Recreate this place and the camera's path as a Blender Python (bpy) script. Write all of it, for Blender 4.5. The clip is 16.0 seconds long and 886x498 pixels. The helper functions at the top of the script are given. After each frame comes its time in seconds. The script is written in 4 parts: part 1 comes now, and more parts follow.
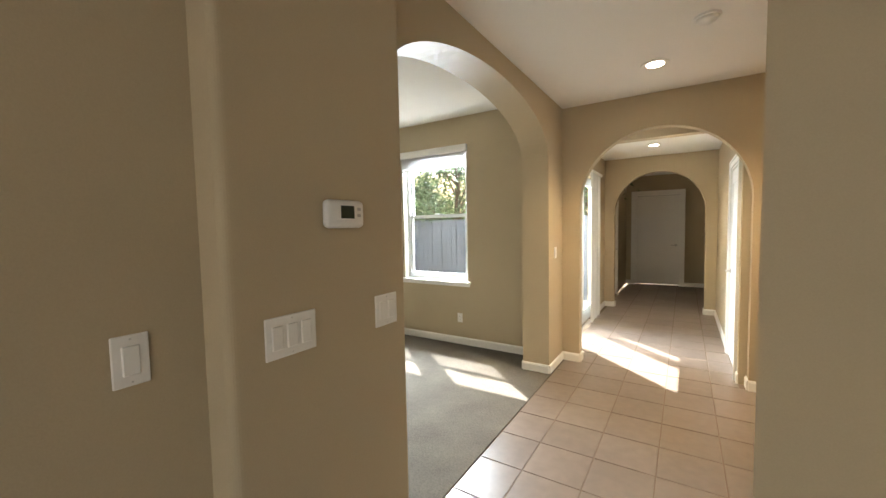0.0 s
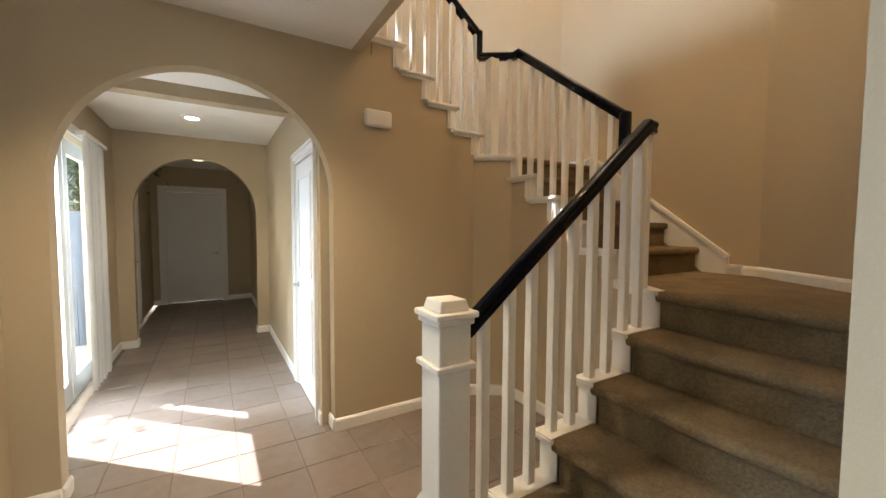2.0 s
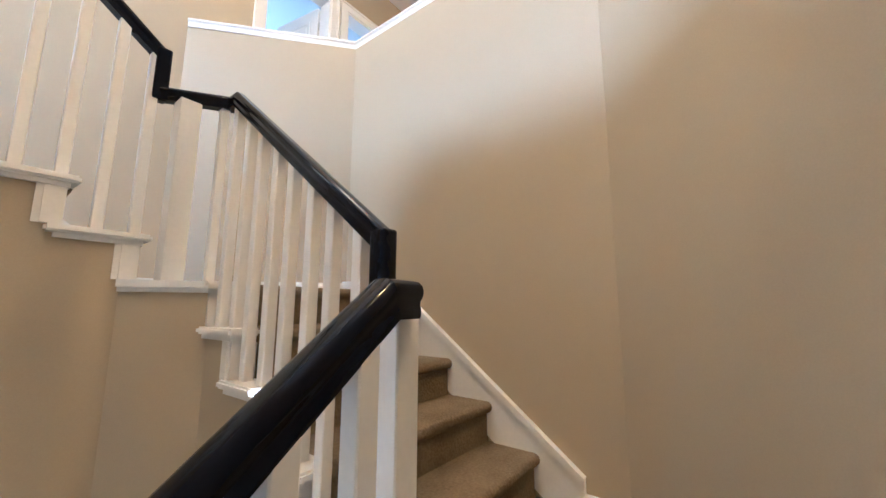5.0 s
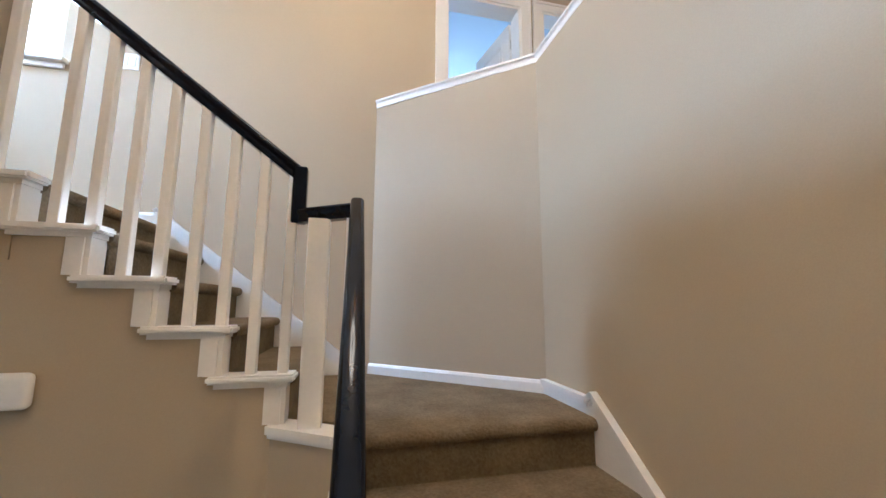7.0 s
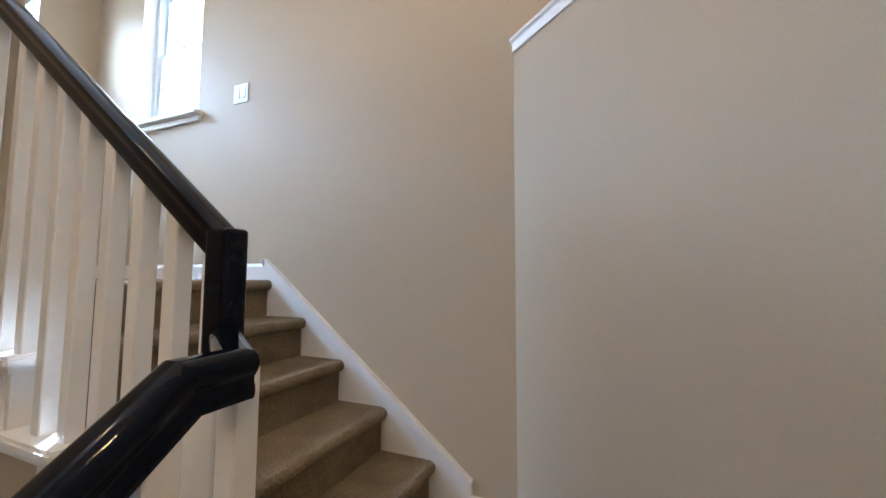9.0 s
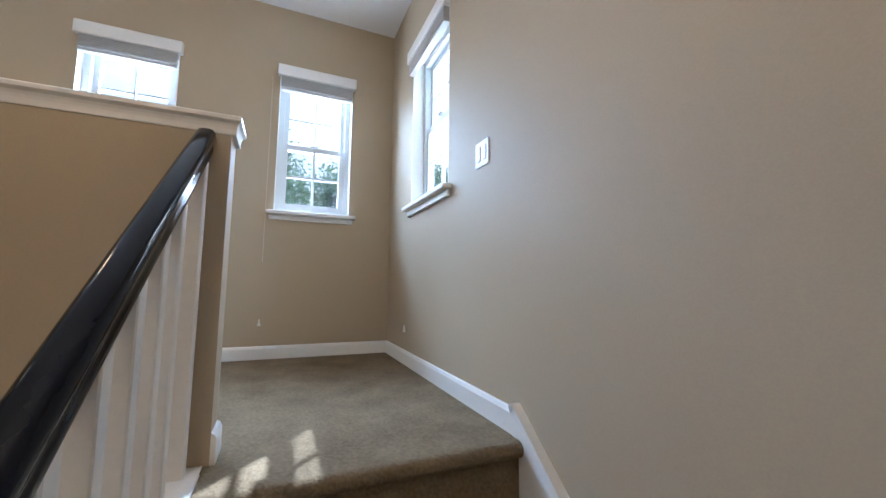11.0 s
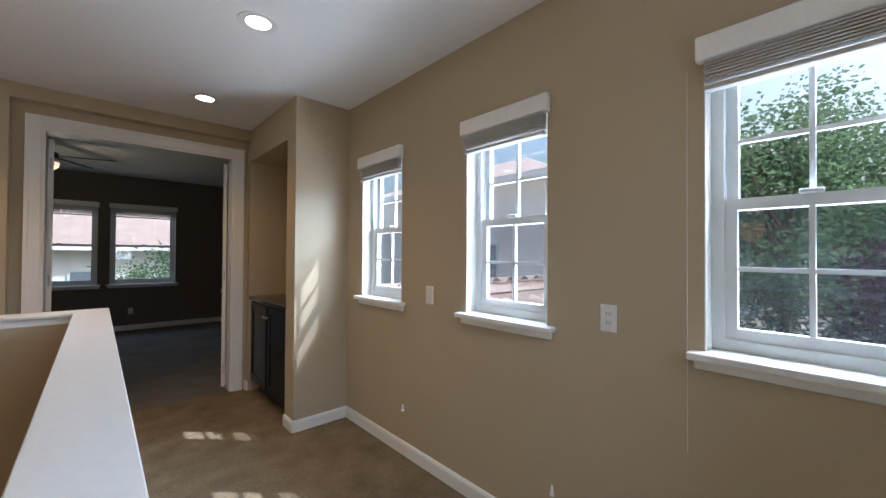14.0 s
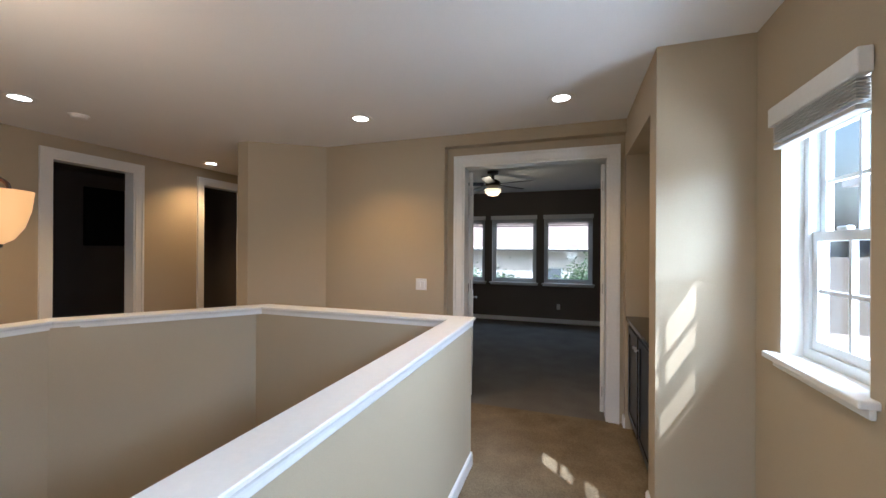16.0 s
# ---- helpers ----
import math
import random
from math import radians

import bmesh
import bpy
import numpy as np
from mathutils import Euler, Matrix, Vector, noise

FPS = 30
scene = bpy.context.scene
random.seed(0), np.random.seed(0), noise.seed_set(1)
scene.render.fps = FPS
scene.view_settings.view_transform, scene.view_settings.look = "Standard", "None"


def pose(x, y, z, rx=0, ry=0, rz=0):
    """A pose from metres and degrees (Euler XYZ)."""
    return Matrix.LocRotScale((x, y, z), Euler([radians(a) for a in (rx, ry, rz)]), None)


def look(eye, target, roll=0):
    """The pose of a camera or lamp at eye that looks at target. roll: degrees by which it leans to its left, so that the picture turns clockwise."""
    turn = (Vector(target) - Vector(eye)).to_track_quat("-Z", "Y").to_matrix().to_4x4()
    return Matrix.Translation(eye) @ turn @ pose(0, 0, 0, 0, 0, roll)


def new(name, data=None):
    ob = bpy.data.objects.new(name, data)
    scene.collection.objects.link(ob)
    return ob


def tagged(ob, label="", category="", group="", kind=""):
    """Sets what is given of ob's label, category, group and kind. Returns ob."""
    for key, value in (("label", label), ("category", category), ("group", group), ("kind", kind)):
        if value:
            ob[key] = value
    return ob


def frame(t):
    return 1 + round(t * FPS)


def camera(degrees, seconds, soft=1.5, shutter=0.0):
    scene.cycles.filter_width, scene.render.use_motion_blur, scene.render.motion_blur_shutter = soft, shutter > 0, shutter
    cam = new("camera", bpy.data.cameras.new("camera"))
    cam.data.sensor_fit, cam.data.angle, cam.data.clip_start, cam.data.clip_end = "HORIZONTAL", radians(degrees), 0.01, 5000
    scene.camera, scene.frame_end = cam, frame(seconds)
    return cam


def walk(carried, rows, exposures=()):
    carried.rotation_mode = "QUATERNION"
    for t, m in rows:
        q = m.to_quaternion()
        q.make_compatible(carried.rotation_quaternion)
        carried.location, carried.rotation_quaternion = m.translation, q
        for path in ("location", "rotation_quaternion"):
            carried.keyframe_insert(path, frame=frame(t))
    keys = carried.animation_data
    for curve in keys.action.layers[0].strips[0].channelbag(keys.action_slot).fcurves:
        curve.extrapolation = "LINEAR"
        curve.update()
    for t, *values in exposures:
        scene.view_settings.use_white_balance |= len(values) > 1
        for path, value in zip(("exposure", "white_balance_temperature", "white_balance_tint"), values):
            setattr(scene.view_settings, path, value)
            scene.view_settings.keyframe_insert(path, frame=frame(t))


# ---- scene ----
cam = camera(99.0, 16.0)
# seconds, eye x y z, yaw, pitch, roll
ROWS = (
    (0, 0.266, 0.412, 1.490, 32.56, -3.40, -1.11),
    (0.5, 0.043, 0.785, 1.479, 18.16, -3.37, -0.49),
    (1, -0.046, 1.202, 1.465, 1.93, -3.58, -0.22),
    (1.5, -0.069, 1.598, 1.465, -13.45, -3.45, 0.08),
    (2, 0.040, 1.904, 1.462, -31.26, -3.07, 0.30),
    (2.5, 0.264, 2.130, 1.484, -47.44, -2.52, 0.49),
    (3, 0.515, 2.350, 1.500, -59.41, 0.05, 0.48),
    (3.2, 0.620, 2.378, 1.513, -63.29, 1.80, 0.83),
    (5.3, 1.680, 2.660, 2.077, -48.10, 10.32, 0.07),
    (5.5, 1.764, 2.685, 2.133, -43.88, 10.53, -0.03),
    (6, 1.940, 2.700, 2.266, -30.52, 10.56, -0.43),
    (6.5, 2.103, 2.710, 2.445, -21.49, 9.73, -0.21),
    (7, 2.262, 2.897, 2.567, -13.23, 8.11, 0.24),
    (7.5, 2.449, 3.212, 2.617, -6.13, 5.98, 0.25),
    (8, 2.588, 3.587, 2.664, 2.57, 5.49, 0.37),
    (8.5, 2.707, 3.835, 2.885, 12.24, 3.57, 0.56),
    (9, 2.703, 4.070, 3.061, 22.43, 4.22, 0.25),
    (9.5, 2.715, 4.253, 3.223, 35.71, 4.03, 0.17),
    (10, 2.667, 4.440, 3.364, 44.63, 4.74, 0.53),
    (10.2, 2.568, 4.487, 3.376, 47.75, 5.78, 0.47),
    (11.2, 2.09, 4.93, 3.61, 72.5, 5.2, 0.7),
    (12.3, 1.454, 5.202, 3.893, 96.01, 3.69, 0.97),
    (12.5, 1.354, 5.189, 3.980, 99.01, 3.53, 0.93),
    (13, 1.160, 5.146, 4.149, 114.01, 3.35, 0.90),
    (13.5, 0.987, 5.148, 4.268, 127.46, 2.29, 0.76),
    (14, 0.803, 5.116, 4.431, 137.58, 0.76, 0.37),
    (14.5, 0.621, 4.977, 4.578, 147.94, -0.43, 0.06),
    (15, 0.425, 4.830, 4.577, 158.09, -0.90, 0.06),
    (15.5, 0.270, 4.692, 4.591, 178.62, -1.01, -0.34),
    (16, 0.105, 4.502, 4.552, 198.72, 0.05, 0.32),
)
walk(cam, [(t, pose(x, y, z, 90 + p, 0, w) @ pose(0, 0, 0, 0, 0, r)) for t, x, y, z, w, p, r in ROWS],
     exposures=[(0.0, 2.55, 6400, 10), (0.5, 2.15, 6350, 10), (1.0, 2.15, 6050, 10), (2.0, 2.25, 5800, 10), (3.2, 2.8, 5350, 10), (5.3, 2.75, 4550, 10), (6.5, 2.35, 4550, 10), (8.0, 2.25, 4560, 10), (9.0, 1.85, 4550, 10), (10.2, 1.6, 4550, 10), (12.3, 0.85, 4600, 10), (13.0, 0.78, 4700, 10), (14.0, 0.48, 4950, 10), (15.0, 0.48, 4950, 10), (15.5, 0.52, 4850, 10), (16.0, 0.95, 4850, 10)])

# ---------------------------------------------------------------- light
SUN_WAY = Vector((0.61, -0.56, -1.0))
world = bpy.data.worlds.new("sky")
scene.world = world
world.use_nodes = True
wn = world.node_tree
sky = wn.nodes.new("ShaderNodeTexSky")
sky.sky_type, sky.sun_disc = "NISHITA", False
sky.air_density, sky.dust_density, sky.ozone_density = 1.6, 9.0, 0.4
sky.sun_elevation = math.atan2(1.0, math.hypot(SUN_WAY.x, SUN_WAY.y))
sky.sun_rotation = math.atan2(-SUN_WAY.x, -SUN_WAY.y)
wn.nodes["Background"].inputs["Strength"].default_value = 0.15
wn.links.new(sky.outputs[0], wn.nodes["Background"].inputs["Color"])
sun = new("sun", bpy.data.lights.new("sun", "SUN"))
sun.data.energy, sun.data.angle, sun.data.color = 5.0, radians(0.53), (1.0, 0.95, 0.87)
sun.matrix_world = look((-5, 5, 12), Vector((-5, 5, 12)) + SUN_WAY)


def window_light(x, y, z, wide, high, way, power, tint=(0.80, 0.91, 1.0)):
    """Added lamp standing in for sky, or sunlit roofs and ground below, at openings."""
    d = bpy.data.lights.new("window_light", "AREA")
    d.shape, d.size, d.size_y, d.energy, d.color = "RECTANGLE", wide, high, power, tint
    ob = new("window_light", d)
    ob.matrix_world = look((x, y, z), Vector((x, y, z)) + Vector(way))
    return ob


# ---------------------------------------------------------------- materials
def material(name, rgb, rough=0.6, metal=0.0, grain=40.0, vary=0.08, bump=0.0, patch=1.2, coat=0.0, rand=0.0, spec=0.5):
    """Paint, wood, cloth or stone with fine grain and broad variation, in metres."""
    m = bpy.data.materials.new(name)
    m.use_nodes = True
    nt = m.node_tree
    b = nt.nodes["Principled BSDF"]
    b.inputs["Roughness"].default_value, b.inputs["Metallic"].default_value = rough, metal
    b.inputs["Coat Weight"].default_value = coat
    b.inputs["Specular IOR Level"].default_value = spec
    geo = nt.nodes.new("ShaderNodeNewGeometry")
    fine, broad = nt.nodes.new("ShaderNodeTexNoise"), nt.nodes.new("ShaderNodeTexNoise")
    fine.inputs["Scale"].default_value, broad.inputs["Scale"].default_value = grain, patch
    fine.inputs["Detail"].default_value, broad.inputs["Detail"].default_value = 3, 3
    for n in (fine, broad):
        nt.links.new(geo.outputs["Position"], n.inputs["Vector"])
    add = nt.nodes.new("ShaderNodeMath")
    add.operation = "ADD"
    nt.links.new(fine.outputs["Fac"], add.inputs[0])
    nt.links.new(broad.outputs["Fac"], add.inputs[1])
    last = add
    if rand:
        info, mul, plus = nt.nodes.new("ShaderNodeObjectInfo"), nt.nodes.new("ShaderNodeMath"), nt.nodes.new("ShaderNodeMath")
        mul.operation, plus.operation = "MULTIPLY_ADD", "ADD"
        mul.inputs[1].default_value, mul.inputs[2].default_value = rand, -rand / 2
        nt.links.new(info.outputs["Random"], mul.inputs[0])
        nt.links.new(add.outputs[0], plus.inputs[0])
        nt.links.new(mul.outputs[0], plus.inputs[1])
        last = plus
    ramp = nt.nodes.new("ShaderNodeMapRange")
    ramp.inputs["From Min"].default_value, ramp.inputs["From Max"].default_value = 0.6, 1.4
    ramp.inputs["To Min"].default_value, ramp.inputs["To Max"].default_value = 1 - vary, 1 + vary
    nt.links.new(last.outputs[0], ramp.inputs["Value"])
    mix = nt.nodes.new("ShaderNodeVectorMath")
    mix.operation = "SCALE"
    mix.inputs[0].default_value = rgb
    nt.links.new(ramp.outputs[0], mix.inputs["Scale"])
    nt.links.new(mix.outputs[0], b.inputs["Base Color"])
    if bump:
        bn = nt.nodes.new("ShaderNodeBump")
        bn.inputs["Strength"].default_value, bn.inputs["Distance"].default_value = bump, 0.006
        nt.links.new(fine.outputs["Fac"], bn.inputs["Height"])
        nt.links.new(bn.outputs[0], b.inputs["Normal"])
    return m


def glowing(name, rgb, strength):
    m = bpy.data.materials.new(name)
    m.use_nodes = True
    b = m.node_tree.nodes["Principled BSDF"]
    b.inputs["Base Color"].default_value = (*rgb, 1)
    b.inputs["Emission Color"].default_value = (*rgb, 1)
    b.inputs["Emission Strength"].default_value = strength
    return m


def glass(name, tint=(1, 1, 1)):
    m = bpy.data.materials.new(name)
    m.use_nodes = True
    nt = m.node_tree
    nt.nodes.remove(nt.nodes["Principled BSDF"])
    clear, gloss, mix = nt.nodes.new("ShaderNodeBsdfTransparent"), nt.nodes.new("ShaderNodeBsdfGlossy"), nt.nodes.new("ShaderNodeMixShader")
    clear.inputs[0].default_value = (*tint, 1)
    gloss.inputs["Roughness"].default_value = 0.02
    mix.inputs[0].default_value = 0.05
    nt.links.new(clear.outputs[0], mix.inputs[1])
    nt.links.new(gloss.outputs[0], mix.inputs[2])
    nt.links.new(mix.outputs[0], nt.nodes["Material Output"].inputs["Surface"])
    return m


def mesh_screen(name):
    """Fine woven mesh, mostly open."""
    m = bpy.data.materials.new(name)
    m.use_nodes = True
    nt = m.node_tree
    nt.nodes.remove(nt.nodes["Principled BSDF"])
    clear, thread, mix = nt.nodes.new("ShaderNodeBsdfTransparent"), nt.nodes.new("ShaderNodeBsdfDiffuse"), nt.nodes.new("ShaderNodeMixShader")
    thread.inputs[0].default_value = (0.055, 0.06, 0.075, 1)
    mix.inputs[0].default_value = 0.22
    nt.links.new(clear.outputs[0], mix.inputs[1])
    nt.links.new(thread.outputs[0], mix.inputs[2])
    nt.links.new(mix.outputs[0], nt.nodes["Material Output"].inputs["Surface"])
    return m


PAINT = material("tan_wall_paint", (0.46, 0.377, 0.25), 0.62, grain=220, vary=0.05, bump=0.06, patch=0.9, spec=0.3)
# shade of the dim rooms put into the wall colour
DIM_ROOM_PAINT = material("dim_room_wall_paint", (0.15, 0.13, 0.11), 0.7, grain=220, vary=0.05, bump=0.12, spec=0.3)
CEILING = material("white_ceiling_paint", (0.85, 0.83, 0.79), 0.85, grain=160, vary=0.03, bump=0.2, spec=0.2)
TRIM = material("white_trim_enamel", (0.80, 0.78, 0.73), 0.32, grain=60, vary=0.04, bump=0.03)
# faint blue of window reflections tinted into the black
RAIL = material("black_varnished_wood", (0.003, 0.005, 0.011), 0.09, grain=30, vary=0.3, bump=0.012, spec=0.17)
CARPET = material("brown_pile_carpet", (0.20, 0.154, 0.092), 0.97, grain=85, vary=0.34, bump=1.0, patch=6.0, spec=0.05)
CARPET_GREY = material("greige_pile_carpet", (0.150, 0.139, 0.120), 0.97, grain=95, vary=0.26, bump=1.0, patch=3.0, spec=0.05)
TILE = material("beige_ceramic_tile", (0.205, 0.165, 0.138), 0.36, grain=14, vary=0.14, bump=0.05, patch=3.0, rand=0.5)
GROUT = material("brown_grout", (0.2, 0.15, 0.115), 0.9, grain=120, vary=0.15, bump=0.3)
PLASTIC = material("white_switch_plastic", (0.78, 0.76, 0.72), 0.38, grain=60, vary=0.03)
GREY_PLASTIC = material("grey_plastic", (0.42, 0.41, 0.39), 0.4, vary=0.03)
LCD = material("dark_green_display", (0.035, 0.045, 0.03), 0.2, vary=0.05)
VINYL = material("white_window_vinyl", (0.66, 0.68, 0.67), 0.4, grain=60, vary=0.03)
BLIND = material("grey_blind_slats", (0.50, 0.48, 0.44), 0.6, grain=90, vary=0.1)
METAL = material("brushed_nickel", (0.55, 0.53, 0.50), 0.3, 1.0, vary=0.05)
BRONZE = material("dark_bronze", (0.045, 0.035, 0.028), 0.4, 0.7, vary=0.15)
ESPRESSO = material("espresso_cabinet_wood", (0.008, 0.010, 0.015), 0.30, grain=26, vary=0.3, bump=0.04, spec=0.22)
GRANITE = material("dark_granite", (0.03, 0.03, 0.032), 0.12, grain=180, vary=0.5)
SCREEN = material("black_screen", (0.008, 0.008, 0.009), 0.2, vary=0.05)
STUCCO = material("cream_stucco", (0.80, 0.77, 0.73), 0.9, grain=90, vary=0.08, bump=0.5, patch=0.5)
ROOF_TILE = material("clay_roof_tile", (0.33, 0.245, 0.205), 0.85, grain=30, vary=0.25, bump=0.2, patch=2, rand=0.9)
# blue of the shade mixed into the grey board colour
FENCE = material("weathered_shaded_fence_boards", (0.13, 0.145, 0.18), 0.85, grain=26, vary=0.18, bump=0.2, rand=0.6)
FAR_PANE = material("grey_far_window_glass", (0.16, 0.18, 0.20), 0.15, vary=0.1)
BARK = material("grey_bark", (0.14, 0.10, 0.075), 0.95, grain=30, vary=0.3, bump=0.6)
LEAF = material("green_leaves", (0.125, 0.185, 0.09), 0.5, grain=9, vary=0.6, patch=1.1)
PLUM_LEAF = material("plum_leaves", (0.085, 0.04, 0.055), 0.55, grain=8, vary=0.5, patch=0.9)
for leafy in (LEAF, PLUM_LEAF):     # light shines through the leaves
    nt = leafy.node_tree
    thru, both = nt.nodes.new("ShaderNodeBsdfTranslucent"), nt.nodes.new("ShaderNodeMixShader")
    body = nt.nodes["Principled BSDF"]
    nt.links.new(body.inputs["Base Color"].links[0].from_socket, thru.inputs["Color"])
    both.inputs[0].default_value = 0.5
    nt.links.new(body.outputs[0], both.inputs[1])
    nt.links.new(thru.outputs[0], both.inputs[2])
    nt.links.new(both.outputs[0], nt.nodes["Material Output"].inputs["Surface"])
EARTH = material("dry_earth", (0.20, 0.16, 0.115), 0.95, grain=20, vary=0.25, bump=0.4)
CONCRETE = material("patio_concrete", (0.42, 0.40, 0.37), 0.9, grain=40, vary=0.15, bump=0.2)
LAMP_ON = glowing("lit_lamp_lens", (1.0, 0.86, 0.66), 9.0)
INSECT_SCREEN = mesh_screen("grey_insect_screen")
AMBER_ON = glowing("lit_amber_glass", (1.0, 0.50, 0.16), 0.35)
WARM_ON = glowing("lit_frosted_glass", (1.0, 0.72, 0.36), 0.8)
PANE = glass("window_glass", (0.97, 0.985, 0.98))


# ---------------------------------------------------------------- mesh helpers
def box(bm, x0, x1, y0, y1, z0, z1, m=None):
    vs = [bm.verts.new(p) for p in ((x0, y0, z0), (x1, y0, z0), (x1, y1, z0), (x0, y1, z0), (x0, y0, z1), (x1, y0, z1), (x1, y1, z1), (x0, y1, z1))]
    if m is not None:
        for v in vs:
            v.co = m @ v.co
    for a in ((3, 2, 1, 0), (4, 5, 6, 7), (0, 1, 5, 4), (1, 2, 6, 5), (2, 3, 7, 6), (3, 0, 4, 7)):
        bm.faces.new([vs[i] for i in a])
    return bm


def boxes(*rows):
    bm = bmesh.new()
    for r in rows:
        box(bm, *r)
    return bm


def soft_box(x0, x1, y0, y1, z0, z1, r=0.006, seg=2):
    bm = boxes((x0, x1, y0, y1, z0, z1))
    bmesh.ops.bevel(bm, geom=bm.edges[:], offset=r, segments=seg, profile=0.5, affect="EDGES")
    return bm


def prism(outline, way):
    """A flat outline, pushed along way."""
    bm = bmesh.new()
    a = [bm.verts.new(p) for p in outline]
    b = [bm.verts.new(Vector(p) + Vector(way)) for p in outline]
    bm.faces.new(a)
    bm.faces.new(b[::-1])
    for i in range(len(a)):
        j = (i + 1) % len(a)
        bm.faces.new((a[j], a[i], b[i], b[j]))
    bmesh.ops.recalc_face_normals(bm, faces=bm.faces[:])
    return bm


def turned(profile, seg=24, closed=True):
    """A body of revolution about z from (radius, height) pairs."""
    bm = bmesh.new()
    rings = []
    for r, z in profile:
        rings.append([bm.verts.new((r * math.cos(2 * math.pi * i / seg), r * math.sin(2 * math.pi * i / seg), z)) for i in range(seg)])
    for a, b in zip(rings, rings[1:]):
        for i in range(seg):
            j = (i + 1) % seg
            bm.faces.new((a[i], a[j], b[j], b[i]))
    if closed and profile[0][0] > 1e-5:
        bm.faces.new(rings[0][::-1])
    if closed and profile[-1][0] > 1e-5:
        bm.faces.new(rings[-1])
    bmesh.ops.remove_doubles(bm, verts=bm.verts[:], dist=1e-6)
    bmesh.ops.recalc_face_normals(bm, faces=bm.faces[:])
    return bm


def mesh_of(name, bm, mat, smooth=False):
    me = bpy.data.meshes.new(name)
    bm.to_mesh(me)
    bm.free()
    me.materials.append(mat)
    if smooth:
        for p in me.polygons:
            p.use_smooth = True
        me.set_sharp_from_angle(angle=radians(38))
    return me


def part(name, bm, mat, parent, label="", smooth=False):
    ob = new(name, mesh_of(name, bm, mat, smooth))
    ob.parent = parent
    if label:
        ob["label"] = label
    return ob


def thing(name, x, y, z, label, category, group="", turn=0.0):
    ob = new(name)
    ob.empty_display_size = 0.05
    ob.matrix_world = pose(x, y, z, 0, 0, turn)
    return tagged(ob, label, category, group)


def structure(name, bm, mat, label, category="", smooth=False):
    return tagged(new(name, mesh_of(name, bm, mat, smooth)), label, category or name.split("_")[0], kind="structure")


def wall_bm(axis, a0, a1, t0, t1, z0, z1, holes=(), bm=None):
    """A wall along axis 'x' or 'y' from a0 to a1, from t0 to t1 across, with holes (a0, a1, z0, z1)."""
    bm = bm or bmesh.new()
    cuts = sorted({a0, a1, *(h[0] for h in holes), *(h[1] for h in holes)})
    for lo, hi in zip(cuts, cuts[1:]):
        mid = (lo + hi) / 2
        gaps = sorted((h[2], h[3]) for h in holes if h[0] < mid < h[1])
        z = z0
        for g0, g1 in gaps + [(z1, z1)]:
            if g0 > z + 1e-4:
                box(bm, lo, hi, t0, t1, z, g0) if axis == "x" else box(bm, t0, t1, lo, hi, z, g0)
            z = g1
    return bm


# ---------------------------------------------------------------- the plan
R, TOP = 0.19, 3.04                 # riser, upper floor
X1, RUN1 = 2.02, 0.2500             # last riser and run of the lower flight
Y2, RUN2 = 4.394, 0.2455            # of the middle flight
X3, RUN3 = 2.01, 0.240              # first riser and run of the upper flight
GC, UC = 2.715, 5.67                # ceilings
XW, XE, XI = -0.79, 3.29, 2.235     # west wall upstairs, east wall of the stair, inner side of the second flight
YN, YS, YA, Y1 = 5.62, 2.042, 4.575, 3.07  # north wall, south wall, arch wall, inner side of the first flight
XF = -0.85                          # foyer's west wall
HALL = 0.70


def west_hole(y0):
    return (y0, y0 + 0.54, 4.09, 5.14)


# ground floor walls
def arch_curve(a0, a1, spring, rise, n=32):
    """Points of a round or flattened arch head from a0 to a1."""
    c, half = (a0 + a1) / 2, (a1 - a0) / 2
    return [(c - half * math.cos(math.pi * i / n), spring + rise * math.sin(math.pi * i / n)) for i in range(n + 1)]


def arched_wall(axis, a0, a1, t0, t1, top, o0, o1, spring, rise):
    """A wall from a0 to a1 with one arched opening from o0 to o1."""
    line = [(a0, 0), (o0, 0)] + arch_curve(o0, o1, spring, rise) + [(o1, 0), (a1, 0), (a1, top), (a0, top)]
    return prism([(u, t0, z) if axis == "x" else (t0, u, z) for u, z in line], (0, t1 - t0, 0) if axis == "x" else (t1 - t0, 0, 0))


line = [(XF - 0.27, 0), (-0.67, 0)] + arch_curve(-0.67, 0.76, 1.70, 0.70) + [(0.76, 0), (1.965, 0), (1.965, R * 11 - 0.03), (X3, R * 11 - 0.03)]
for k in range(12, 16):
    xa = X3 - RUN3 * (k - 12)
    line += [(xa, R * k - 0.03), (xa - RUN3, R * k - 0.03)]
line[-1] = (1.05, line[-1][1])
line += [(1.05, GC), (XF - 0.27, GC)]
structure("wall_arch", prism([(x, YA, z) for x, z in line], (0, 0.11, 0)), PAINT, "tan painted foyer wall with a round arch to the hallway", "wall")

bm = arched_wall("y", 1.52, YA, XF - 0.27, XF, GC, 1.72, 4.08, 2.14, 0.42)
structure("wall_living_arch", bm, PAINT, "tan painted wall with a wide flat arch to the living room", "wall")

def rounded(cx, cy, r, a0, a1, n=6):
    return [(cx + r * math.cos(radians(a0 + (a1 - a0) * i / n)), cy + r * math.sin(radians(a0 + (a1 - a0) * i / n)), 0) for i in range(n + 1)]


